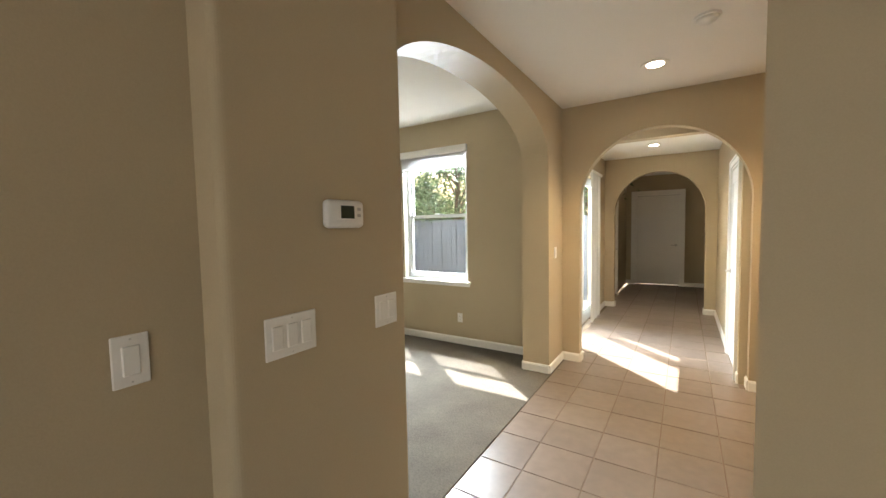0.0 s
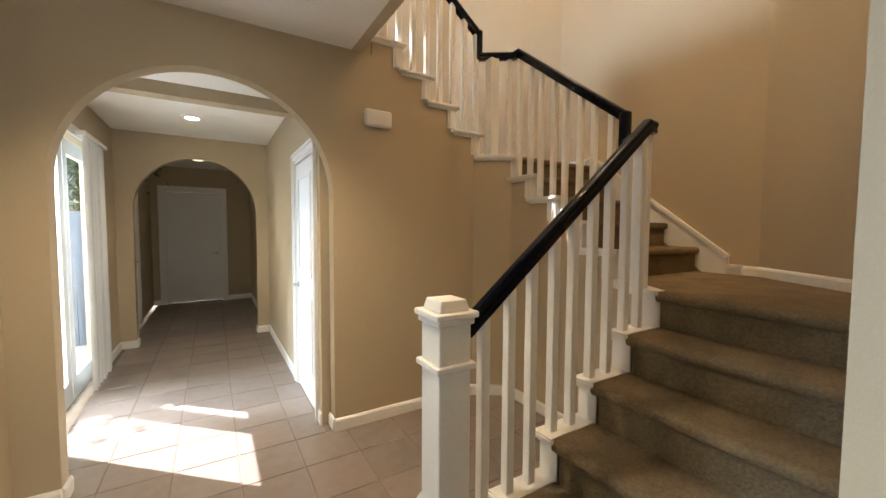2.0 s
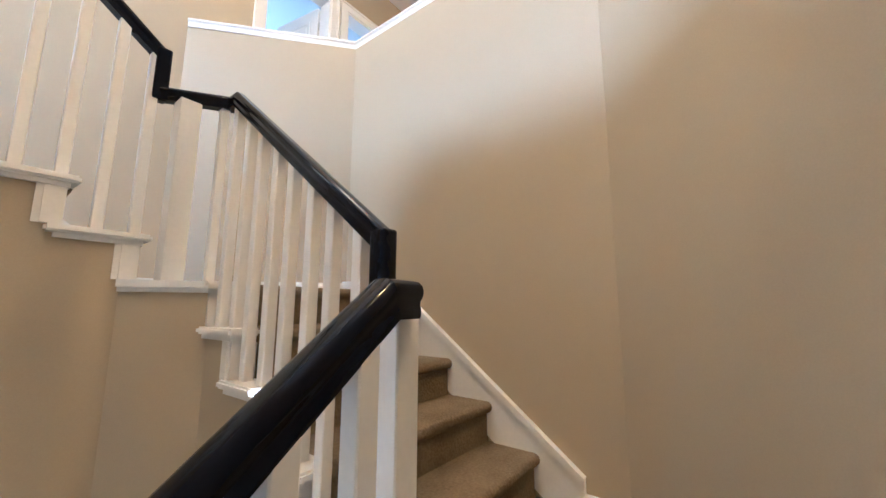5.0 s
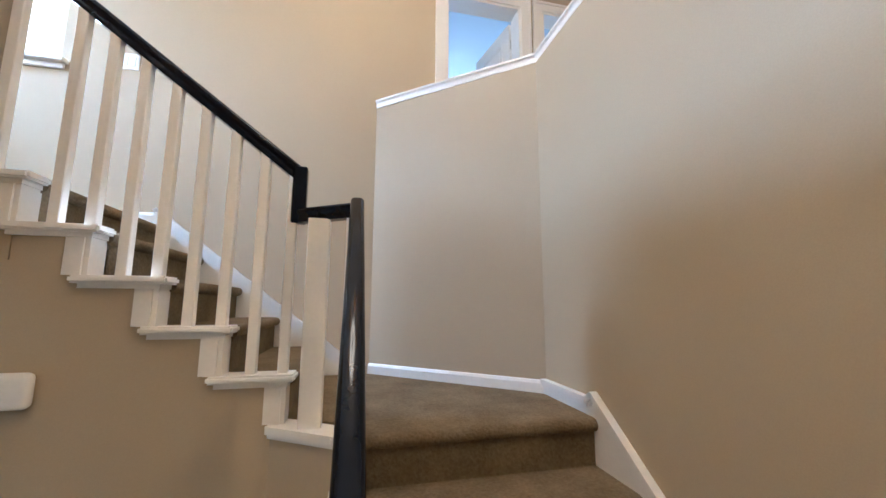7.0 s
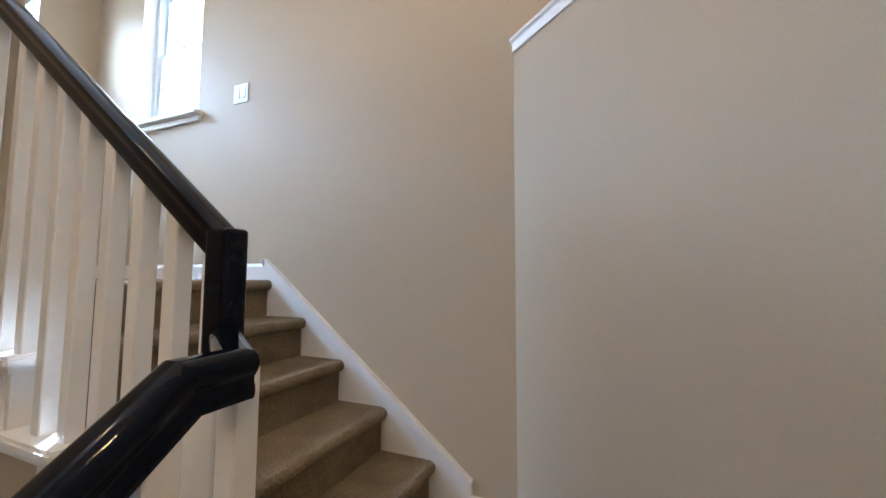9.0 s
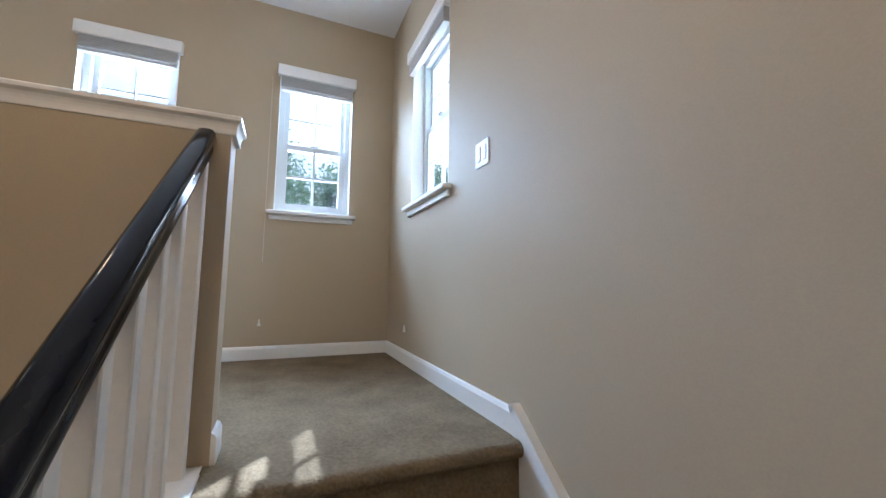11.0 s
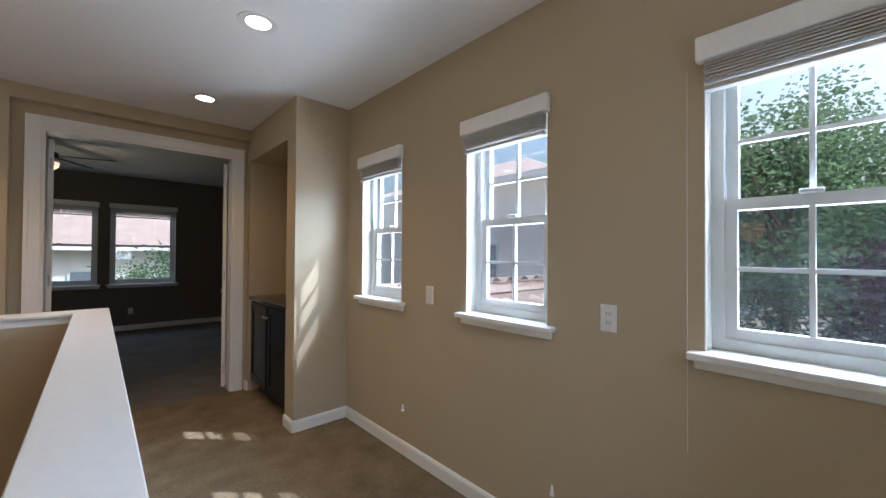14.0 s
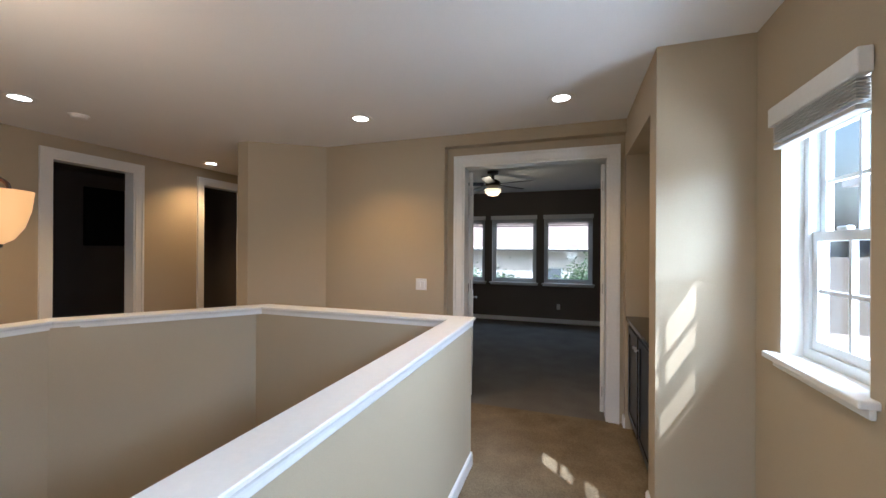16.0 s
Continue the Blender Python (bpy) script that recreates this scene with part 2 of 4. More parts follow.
line = [(XF - 0.27, -2.6, 0), (-0.765, -2.6, 0), (-0.765, 0.885, 0)] + rounded(-0.685, 0.91, 0.025, -90, 0) + rounded(-0.685, 1.56, 0.025, 0, 90) + [(XF - 0.27, 1.585, 0)]
structure("wall_thermostat", prism(line, (0, 0, GC)), PAINT, "tan painted passage wall with rounded corners", "wall")
bm = prism([(0.73, YS, 0), (0.43, 1.66, 0), (3.30, 1.66, 0), (3.30, YS - 0.13, 0), (2.56, YS, 0)], (0, 0, GC))
structure("wall_stair_south", wall_bm("x", 0.90, 2.56, YS - 0.13, YS, GC, 4.028, bm=bm), PAINT, "tan painted wall beside the lower stair flight", "wall")


def chamfer_wall(name, p, q, z0, z1, thick, label):
    d = (Vector(q) - Vector(p)).normalized()
    n = Vector((d.y, -d.x)) * thick
    pts = [Vector((*p, z0)), Vector((*q, z0)), Vector((q[0] + n.x, q[1] + n.y, z0)), Vector((p[0] + n.x, p[1] + n.y, z0))]
    structure(name, prism(pts, (0, 0, z1 - z0)), PAINT, label, "wall")


SE0, SE1 = (2.56, YS), (XE, 3.01)
NE0, NE1 = (XE, 4.83), (2.385, YN)
chamfer_wall("wall_stair_southeast", SE0, SE1, 0, 4.028, 0.13, "tan painted angled wall at the lower landing")
chamfer_wall("wall_stair_northeast", NE0, NE1, 0, 4.028, 0.13, "tan painted angled wall at the upper landing")
structure("wall_stair_east", wall_bm("y", 3.01, 4.83, XE, XE + 0.13, 0, 4.028), PAINT, "tan painted wall beside the middle stair flight", "wall")

# the side of the stair below the treads
A1, B1, A2, B2 = (X1, Y1), (XI, 3.41), (XI, Y2), (1.965, YA)
bm = bmesh.new()
for k in range(1, 6):
    xa = X1 - RUN1 * (6 - k)
    box(bm, xa, xa + RUN1, Y1 - 0.1, Y1, 0, R * k - 0.03)
structure("wall_under_lower_flight", bm, PAINT, "tan painted wall below the lower stair flight", "wall")
bm = bmesh.new()
for k in range(7, 11):
    ya = Y2 - RUN2 * (11 - k)
    box(bm, XI, XI + 0.1, ya, ya + RUN2, 0, R * k - 0.03)
for (p, q), z in (((A1, B1), R * 6 - 0.03), ((A2, B2), R * 11 - 0.03)):
    n = Vector((q[1] - p[1], p[0] - q[0])).normalized() * 0.1
    structure("wall_under_landing", prism([(*p, 0), (*q, 0), (q[0] + n.x, q[1] + n.y, 0), (p[0] + n.x, p[1] + n.y, 0)], (0, 0, z)), PAINT, "tan painted angled wall below a stair landing", "wall")
structure("wall_under_middle_flight", bm, PAINT, "tan painted wall below the middle stair flight", "wall")

# living room, south rooms
LIV = ((-2.96, -1.98), (-4.14, -3.10))
structure("wall_living_north", wall_bm("x", -5.4, XF - 0.27, 4.49, 4.67, 0, 2.82, [(a, b, 0.80, 2.42) for a, b in LIV]), PAINT, "tan painted living room wall with two windows", "wall")
structure("wall_living_west", wall_bm("y", -2.6, 4.67, -5.55, -5.4, 0, 2.82), PAINT, "tan painted living room wall", "wall")
# out of view; the opening is added to hold a lamp
structure("wall_south", wall_bm("x", -5.55, 3.45, -2.75, -2.6, 0, 2.82, [(-0.4, 2.6, 0.1, 2.3)]), PAINT, "tan painted wall of the south room", "wall")
structure("wall_south_east", wall_bm("y", -2.6, 1.66, 3.30, 3.45, 0, GC), PAINT, "tan painted wall of the south room", "wall")
structure("ceiling_living", boxes((-5.55, XF - 0.27, -2.75, 4.67, 2.82, 2.92)), CEILING, "white painted ceiling of the living room", "ceiling")
structure("ceiling_foyer", boxes((XF - 0.27, 0.90, -2.75, YA + 0.13, GC, TOP - 0.03), (0.90, 3.45, -2.75, YS - 0.13, GC + 0.002, TOP - 0.03)), CEILING, "white painted foyer ceiling", "ceiling")
structure("floor_carpet_living", boxes((-5.55, XF + 0.02, -2.75, 4.67, -0.1, 0.006)), CARPET_GREY, "greige pile carpet of the living room", "floor")
structure("floor_south_room", boxes((XF + 0.02, 3.45, -2.75, 0.0, -0.1, 0.0)), CARPET_GREY, "greige pile carpet south of the foyer", "floor")

# hallway beyond the arch
structure("wall_hall_east", wall_bm("y", YA + 0.13, 10.7, HALL, HALL + 0.14, 0, 2.62, [(4.86, 5.62, 0, 2.06)]), PAINT, "tan painted hallway wall", "wall")
structure("wall_hall_west", wall_bm("y", YA + 0.13, 7.7, -1.08, -0.94, 0, 2.62, [(5.20, 7.00, 0.0, 2.22)]), PAINT, "tan painted hallway wall with a glazed patio door", "wall")
structure("wall_hall_west_far", wall_bm("y", 7.83, 10.7, -1.08, -0.94, 0, 2.62, [(8.3, 9.1, 0, 2.06)]), PAINT, "tan painted far hallway wall", "wall")
bm = arched_wall("x", -1.08, HALL, 7.7, 7.83, 2.62, -0.78, 0.55, 1.66, 0.68)
structure("wall_hall_arch", bm, PAINT, "tan painted wall with the second round arch", "wall")
structure("wall_hall_end", wall_bm("x", -1.08, HALL + 0.14, 10.7, 10.84, 0, 2.62, [(-0.74, 0.19, 0, 2.15)]), PAINT, "tan painted wall at the hallway's end", "wall")
structure("ceiling_hall", boxes((-1.08, HALL + 0.14, YA + 0.13, 10.84, 2.60, 2.70)), CEILING, "white painted hallway ceiling", "ceiling")
structure("wall_hall_closing", boxes((0.02 - 0.9, 0.4, 11.5, 11.6, 0, 2.6), (1.1, 1.2, 4.75, 5.9, 0, 2.2), (-2.2, -2.1, 8.0, 9.4, 0, 2.6)), DIM_ROOM_PAINT, "plain walls behind the closed hallway doors", "wall")

# upper floor
structure("wall_west", wall_bm("y", 0.7, YN + 0.15, XW - 0.16, XW, TOP - 0.3, UC, [west_hole(4.75), west_hole(3.575), west_hole(2.40)]), PAINT, "tan painted upper hall wall with three windows", "wall")
structure("wall_north", wall_bm("x", XW, 6.2, YN, YN + 0.15, 2.5, UC, [(-0.24, 0.39, 4.09, 5.14), (2.92, 3.58, TOP, 5.10), (3.78, 4.5, TOP, 5.10)], bm=wall_bm("x", 0.84, 3.45, YN, YN + 0.15, 0, 2.5)), PAINT, "tan painted north wall of stair and upper hall", "wall")
structure("wall_nook_face", boxes((XW, -0.335, 2.02, 2.16, TOP, UC)), PAINT, "tan painted short wall beside the cabinet niche", "wall")
structure("wall_niche", wall_bm("y", 0.78, 2.02, -0.475, -0.335, TOP, UC, [(0.96, 1.98, TOP, 5.36)], bm=boxes((XW, -0.475, 1.98, 2.02, TOP, UC), (XW, -0.475, 0.78, 0.96, TOP, UC), (XW, -0.475, 0.96, 1.98, 5.36, 5.46))), PAINT, "tan painted niche for the built-in cabinet", "wall")
structure("wall_bedroom_door", wall_bm("x", -0.335, 1.29, 0.73, 0.87, TOP, UC, [(-0.21, 1.13, TOP, 5.39)]), PAINT, "tan painted recessed wall round the double door", "wall")
structure("wall_upper_south", boxes((1.29, 2.66, 0.73, 0.97, TOP, UC), (-0.335, 1.29, 0.87, 0.97, 5.56, UC)), PAINT, "tan painted upper hall wall", "wall")
chamfer_wall("wall_upper_angled", (2.66, 0.97), (3.30, 1.42), TOP, UC, 0.14, "tan painted angled upper hall wall")
structure("wall_upper_passage", boxes((3.30, 3.44, -0.54, 1.42, TOP, UC), (3.44, 5.14, -0.54, -0.4, TOP, UC)), PAINT, "tan painted walls of a side passage", "wall")
structure("wall_upper_east", wall_bm("y", -0.4, 6.2, 5.0, 5.14, TOP, UC, [(1.43, 2.20, TOP, 5.45), (-0.16, 0.56, TOP, 5.45)]), PAINT, "tan painted east wall of the upper hall", "wall")
structure("ceiling_upper", boxes((XW - 0.16, 6.2, 0.87, YN + 0.15, UC, UC + 0.1), (3.30, 5.14, -0.54, 0.87, UC, UC + 0.1)), CEILING, "white painted upper hall ceiling", "ceiling")
structure("floor_upper_hall", boxes((XW, 0.924, 0.87, YN, TOP - 0.03, TOP), (0.924, 5.0, 0.87, YS - 0.13, TOP - 0.03, TOP), (XE + 0.13, 5.0, YS - 0.13, YN, TOP - 0.03, TOP), (3.44, 5.0, -0.4, 0.87, TOP - 0.03, TOP)), CARPET, "brown pile carpet of the upper hall", "floor")
structure("floor_slab_edge", boxes((0.90, 0.970, YS, YA, GC, TOP - 0.06), (0.90, 1.044, YA + 0.002, YN, GC, TOP - 0.06)), PAINT, "tan painted edge of the upper floor", "wall")

# bedroom
BW = (-0.30, 0.80, 1.90)
# low light painted in: walls far darker than the hall's tan
structure("wall_bedroom_south", wall_bm("x", -1.2, 3.6, -3.80, -3.65, TOP, 5.8, [(a, a + 0.94, 3.86, 5.22) for a in BW]), DIM_ROOM_PAINT, "bedroom wall coloured dark for dimness, with three windows", "wall")
structure("wall_bedroom_sides", boxes((-1.2, -1.06, -3.65, 0.73, TOP, 5.8), (3.16, 3.29, -3.65, 0.73, TOP, 5.8), (-1.06, -0.335, 0.72, 0.78, TOP, 5.8), (1.29, 3.16, 0.70, 0.73, TOP, 5.8)), DIM_ROOM_PAINT, "bedroom side walls coloured dark for dimness", "wall")
structure("ceiling_bedroom", boxes((-1.2, 3.6, -3.80, 0.87, 5.78, 5.88)), CEILING, "white painted bedroom ceiling", "ceiling")
structure("floor_bedroom", boxes((-1.2, 3.6, -3.80, 0.87, TOP - 0.05, TOP)), CARPET_GREY, "greige pile carpet of the bedroom", "floor")
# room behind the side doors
# walls, floor and ceiling share one dark colour for the dim look
structure("wall_side_room", boxes((5.14, 8.0, -0.5, -0.4, TOP, UC), (5.14, 8.0, 3.4, 3.5, TOP, UC), (7.0, 7.1, -0.4, 3.4, TOP, UC), (5.0, 8.1, -0.5, 3.5, TOP - 0.1, TOP - 0.031), (5.14, 8.1, -0.5, 3.5, UC, UC + 0.1)), DIM_ROOM_PAINT, "room behind the side door, coloured dark for dimness", "wall")
# blue daylight of this room put into its surface colour
BLUE_LIT_PAINT = material("blue_lit_wall_paint", (0.50, 0.58, 0.64), 0.7, grain=200, vary=0.05, bump=0.1)
structure("wall_blue_room", boxes((2.5, 2.6, YN + 0.15, 8.6, TOP, UC), (5.6, 5.7, YN + 0.15, 8.6, TOP, UC), (2.5, 3.1, 8.6, 8.7, TOP, UC), (4.3, 5.7, 8.6, 8.7, TOP, UC), (3.1, 4.3, 8.6, 8.7, TOP, 4.0), (3.1, 4.3, 8.6, 8.7, 5.2, UC), (2.5, 5.7, YN + 0.15, 8.7, TOP - 0.1, TOP), (2.5, 5.7, YN + 0.15, 8.7, UC, UC + 0.1)), BLUE_LIT_PAINT, "room behind the open upper door, blue light in its colour", "wall")


# half walls of the stairwell and their caps
def half_wall(name, outline, label):
    structure(name, prism([(*p, TOP) for p in outline], (0, 0, 4.028 - TOP)), PAINT, label, "wall")


half_wall("half_wall_west", [(0.768, YS - 0.13), (0.90, YS - 0.13), (0.90, YS), (0.885, YS), (0.885, 4.668), (0.768, 4.668)], "tan painted half wall along the upper hall")


def cap_run(name, pts, label):
    """A white cap board with a cove below, along a run of points on the half wall's centre line."""
    def ring(off):
        left, right = [], []
        for i, p in enumerate(pts):
            p = Vector(p)
            d0 = (p - Vector(pts[i - 1])).normalized() if i else (Vector(pts[1]) - p).normalized()
            d1 = (Vector(pts[i + 1]) - p).normalized() if i + 1 < len(pts) else d0
            n0, n1 = Vector((-d0.y, d0.x)), Vector((-d1.y, d1.x))
            n = (n0 + n1).normalized()
            n = n * (off / max(0.3, n.dot(n0)))
            left.append(p + n)
            right.append(p - n)
        d = (Vector(pts[0]) - Vector(pts[1])).normalized() * (off - 0.065)
        left[0], right[0] = left[0] + d, right[0] + d
        return [(*v, 0) for v in left + right[::-1]]
    bm = bmesh.new()
    rows_ = []
    for off, z in ((0.0655, 4.016), (0.0665, 4.019), (0.0665, 4.034), (0.068, 4.044), (0.071, 4.052), (0.077, 4.057), (0.080, 4.060), (0.080, 4.071), (0.077, 4.075)):
        rows_.append([bm.verts.new((x, y, z)) for x, y, _ in ring(off)])
    n = len(pts)
    for r0, r1 in zip(rows_, rows_[1:]):
        for i in range(2 * n):
            j = (i + 1) % (2 * n)
            bm.faces.new((r0[i], r0[j], r1[j], r1[i]))
    for r in (rows_[0], rows_[-1]):
        for i in range(n - 1):
            bm.faces.new((r[i], r[i + 1], r[2 * n - 2 - i], r[2 * n - 1 - i]))
    bmesh.ops.recalc_face_normals(bm, faces=bm.faces[:])
    structure(name, bm, TRIM, label, "trim")


cap_run("trim_half_wall_cap", [(0.822, 4.68), (0.822, YS - 0.065), (2.53, YS - 0.065), (XE + 0.062, 2.97), (XE + 0.065, 4.86), (2.425, YN + 0.04)], "white moulded wooden cap on the half walls")


# ---------------------------------------------------------------- stair
def carpet_step(name, parent, axis, nose, back, a0, a1, z, way):
    """One carpeted step: riser and tread with a round nosing. nose: where the riser stands; way: +1 or -1 of the climb."""
    prof = [(back, z - R - 0.02), (nose, z - R - 0.02), (nose, z - 0.056)]
    for i in range(7):
        s = -math.pi / 2 - math.pi * i / 6
        prof.append((nose - way * 0.004 + way * 0.027 * math.cos(s), z - 0.027 + 0.027 * math.sin(s)))
    prof += [(nose + way * 0.02, z), (back, z)]
    pts = [(u, a0, w) if axis == "x" else (a0, u, w) for u, w in prof]
    return part(name, prism(pts, (0, a1 - a0, 0) if axis == "x" else (a1 - a0, 0, 0)), CARPET, parent, "", True)


stair = thing("staircase", 0.725, Y1, 0, "carpeted staircase with white trim and open balustrade in three flights", "staircase")
stair.matrix_world = Matrix()
for k in range(1, 7):
    xa = X1 - RUN1 * (6 - k)
    carpet_step("step", stair, "x", xa, xa + (0.28 if k < 6 else 0.2), YS + 0.006 + 0.004 * (k % 2), Y1 - 0.075 - 0.004 * (k % 2), R * k, 1)
for k in range(7, 12):
    ya = Y2 - RUN2 * (11 - k)
    carpet_step("step", stair, "y", ya, ya + (0.28 if k < 11 else 0.2), XI + 0.080 + 0.004 * (k % 2), XE - 0.006 - 0.004 * (k % 2), R * k, 1)
for k in range(12, 17):
    xa = X3 - RUN3 * (k - 12)
    carpet_step("step", stair, "x", xa, xa - (0.28 if k < 16 else 0.125), YA + 0.080 + 0.004 * (k % 2), YN - 0.006 - 0.004 * (k % 2), R * k, -1)
part("landing", prism([(2.05, YS, R * 6 - 0.2), SE0 + (R * 6 - 0.2,), SE1 + (R * 6 - 0.2,), (XE, 3.42, R * 6 - 0.2), (XI + 0.085, 3.42, R * 6 - 0.2), (2.09, Y1 - 0.02, R * 6 - 0.2), (2.05, Y1 - 0.075, R * 6 - 0.2)], (0, 0, 0.199)), CARPET, stair)
part("landing", prism([(XI + 0.09, 4.50, R * 11 - 0.2), (XE, 4.50, R * 11 - 0.2), NE0 + (R * 11 - 0.2,), NE1 + (R * 11 - 0.2,), (1.95, YN, R * 11 - 0.2), (1.95, YA + 0.09, R * 11 - 0.2), (2.05, YA + 0.06, R * 11 - 0.2)], (0, 0, 0.199)), CARPET, stair)


def tread_end(parent, axis, front, back, side, out, z):
    """The white end of a step: tread board, cove and riser block. out: +1 or -1, away from the carpet."""
    way = 1 if back > front else -1
    def bx(u0, u1, s0, s1, z0, z1):
        u0, u1, s0, s1 = min(u0, u1), max(u0, u1), min(s0, s1), max(s0, s1)
        return (u0, u1, s0, s1, z0, z1) if axis == "x" else (s0, s1, u0, u1, z0, z1)
    inn = side - out * 0.085
    bm = boxes(bx(front - way * 0.038, back + way * 0.042, inn, side + out * 0.034, z - 0.026, z + 0.004))
    bmesh.ops.bevel(bm, geom=bm.edges[:], offset=0.008, segments=2, affect="EDGES")
    box(bm, *bx(front - way * 0.012, back + way * 0.015, inn, side + out * 0.016, z - 0.044, z - 0.026))
    part("tread_end", bm, TRIM, parent)
    part("riser_end", boxes(bx(front - way * 0.006, front + way * 0.075, inn - out * 0.004, side + out * 0.008, z - R + 0.004, z - 0.044), bx(front + way * 0.012, front + way * 0.055, inn, side + out * 0.016, z - R + 0.004, z - 0.045)), TRIM, parent)


for k in range(1, 7):
    xa = X1 - RUN1 * (6 - k)
    tread_end(stair, "x", xa, xa + (RUN1 if k < 6 else 0.02), Y1, 1, R * k)
for k in range(7, 12):
    ya = Y2 - RUN2 * (11 - k)
    tread_end(stair, "y", ya, ya + (RUN2 if k < 11 else 0.02), XI, -1, R * k)
for (p, q), z in (((A1, B1), R * 6), ((A2, B2), R * 11)):
    p, q = Vector((*p, z)), Vector((*q, z))
    n = Vector((q.y - p.y, p.x - q.x, 0)).normalized()
    for o, lo_, hi_ in ((-0.030, -0.027, 0.003), (-0.016, -0.045, -0.027)):
        part("tread_end", prism([p + n * o + Vector((0, 0, lo_)), q + n * o + Vector((0, 0, lo_)), q + n * 0.085 + Vector((0, 0, lo_)), p + n * 0.085 + Vector((0, 0, lo_))], (0, 0, hi_ - lo_)), TRIM, stair)
for k in range(12, 17):
    xa = X3 - RUN3 * (k - 12)
    tread_end(stair, "x", xa, xa - RUN3 if k < 16 else 0.89, YA, -1, R * k)


def skirt(name, pts, way):
    """A sloped white board on a wall with a moulded top edge."""
    bm = prism(pts, Vector(way) * 0.018)
    n = len(pts) // 2
    for a, b in zip(pts[:n], pts[1:n]):
        a, b = Vector(a), Vector(b)
        d = (b - a).normalized()
        up = Vector((0, 0, 1)) - d * d.z
        if up.length < 0.05:
            continue
        up.normalize()
        for lo_, hi_, out in ((-0.020, 0.006, 0.034), (-0.036, -0.020, 0.026)):
            w = Vector(way) * out
            q = [a + up * lo_, b + up * lo_, b + up * hi_, a + up * hi_]
            vs = [bm.verts.new(p) for p in q] + [bm.verts.new(p + w) for p in q]
            for f in ((0, 1, 2, 3), (7, 6, 5, 4), (0, 4, 5, 1), (1, 5, 6, 2), (2, 6, 7, 3), (3, 7, 4, 0)):
                bm.faces.new([vs[i] for i in f])
    bmesh.ops.recalc_face_normals(bm, faces=bm.faces[:])
    structure(name, bm, TRIM, "white stair skirting board with moulded edge", "skirting")


def sl(u, u0, z0, g):
    return z0 + (u - u0) * g


skirt("skirting_lower", [(0.74, YS, 0.10), (0.77, YS, R + 0.10), (2.03, YS, R * 6 + 0.115), (2.07, YS, R * 6 + 0.066), (2.56, YS, R * 6 + 0.066), (2.56, YS, R * 6), (2.02, YS, R * 5), (0.80, YS, 0.0), (0.76, YS, 0.0), (0.74, YS, 0.0)], (0, 1, 0))
skirt("skirting_middle", [(XE, 3.10, R * 6 + 0.066), (XE, 3.185, R * 6 + 0.066), (XE, 3.186, R * 6 + 0.135), (XE, 4.39, R * 11 + 0.10), (XE, 4.43, R * 11 + 0.070), (XE, 4.83, R * 11 + 0.070), (XE, 4.83, R * 11), (XE, 4.44, R * 11), (XE, 4.39, R * 10), (XE, 3.36, R * 6), (XE, 3.186, R * 6), (XE, 3.10, R * 6)], (-1, 0, 0))
skirt("skirting_upper", [(2.36, YN, R * 11 + 0.070), (2.200, YN, R * 11 + 0.070), (2.199, YN, 2.225), (1.03, YN, R * 16 + 0.11), (1.01, YN, R * 16 + 0.10), (1.01, YN, R * 16), (1.05, YN, R * 15), (2.03, YN, R * 11 - 0.02), (2.200, YN, R * 11 - 0.02), (2.36, YN, R * 11 - 0.02)], (0, -1, 0))


def rail_bm(pts, wide=0.052, high=0.064):
    """A handrail with a rounded, waisted section along points of its top centre line, mitred at each bend."""
    half = [(0.40, -1), (0.43, -0.92), (0.43, -0.76), (0.40, -0.66), (0.41, -0.55), (0.47, -0.46), (0.5, -0.36), (0.5, -0.25), (0.46, -0.14), (0.36, -0.05), (0.2, -0.012)]
    prof = half + [(-a, b) for a, b in half[::-1]]
    bm = bmesh.new()
    pts = [Vector(p) for p in pts]
    rings = []
    for i, p in enumerate(pts):
        d0 = (p - pts[i - 1]).normalized() if i else (pts[1] - p).normalized()
        d1 = (pts[i + 1] - p).normalized() if i + 1 < len(pts) else d0
        d = (d0 + d1).normalized()
        s = Vector((-d.y, d.x, 0)).normalized()
        u = d.cross(s).normalized()
        st = 1 / max(0.5, d.dot(d0))
        bend = abs(d0.z - d1.z) > 0.05
        rings.append([bm.verts.new(p + s * (a * wide * (1 if bend else st)) + u * (b * high * (st if bend else 1))) for a, b in prof])
    for a, b in zip(rings, rings[1:]):
        for i in range(len(prof)):
            j = (i + 1) % len(prof)
            bm.faces.new((a[i], a[j], b[j], b[i]))
    bm.faces.new(rings[0][::-1])
    bm.faces.new(rings[-1])
    bmesh.ops.recalc_face_normals(bm, faces=bm.faces[:])
    return bm


def handrail(pts):
    """Smooth along its length, with a crisp edge where two pieces meet."""
    n = 22
    ob = part("handrail", rail_bm(pts), RAIL, rail, "", True)
    sharp = ob.data.attributes["sharp_edge"].data
    for e in ob.data.edges:
        if e.vertices[0] // n == e.vertices[1] // n:
            sharp[e.index].value = True


G1, G2, G3 = 0.805, 0.776, 0.775
L1, L2 = 2.03, 2.968                 # level rails at the landings
RY1, RX2, RY3 = Y1 - 0.02, XI + 0.03, YA + 0.025
E1, E2 = 1.955, 4.35               # where the sloped rails turn level
rail = thing("balustrade", 0.72, Y1, 0, "white square balusters under a black varnished handrail", "balustrade")
rail.matrix_world = Matrix()
handrail([(0.81, RY1, sl(0.81, E1, L1, G1)), (E1, RY1, L1), (2.025, RY1 + 0.01, L1), (RX2, 3.375, L1)])
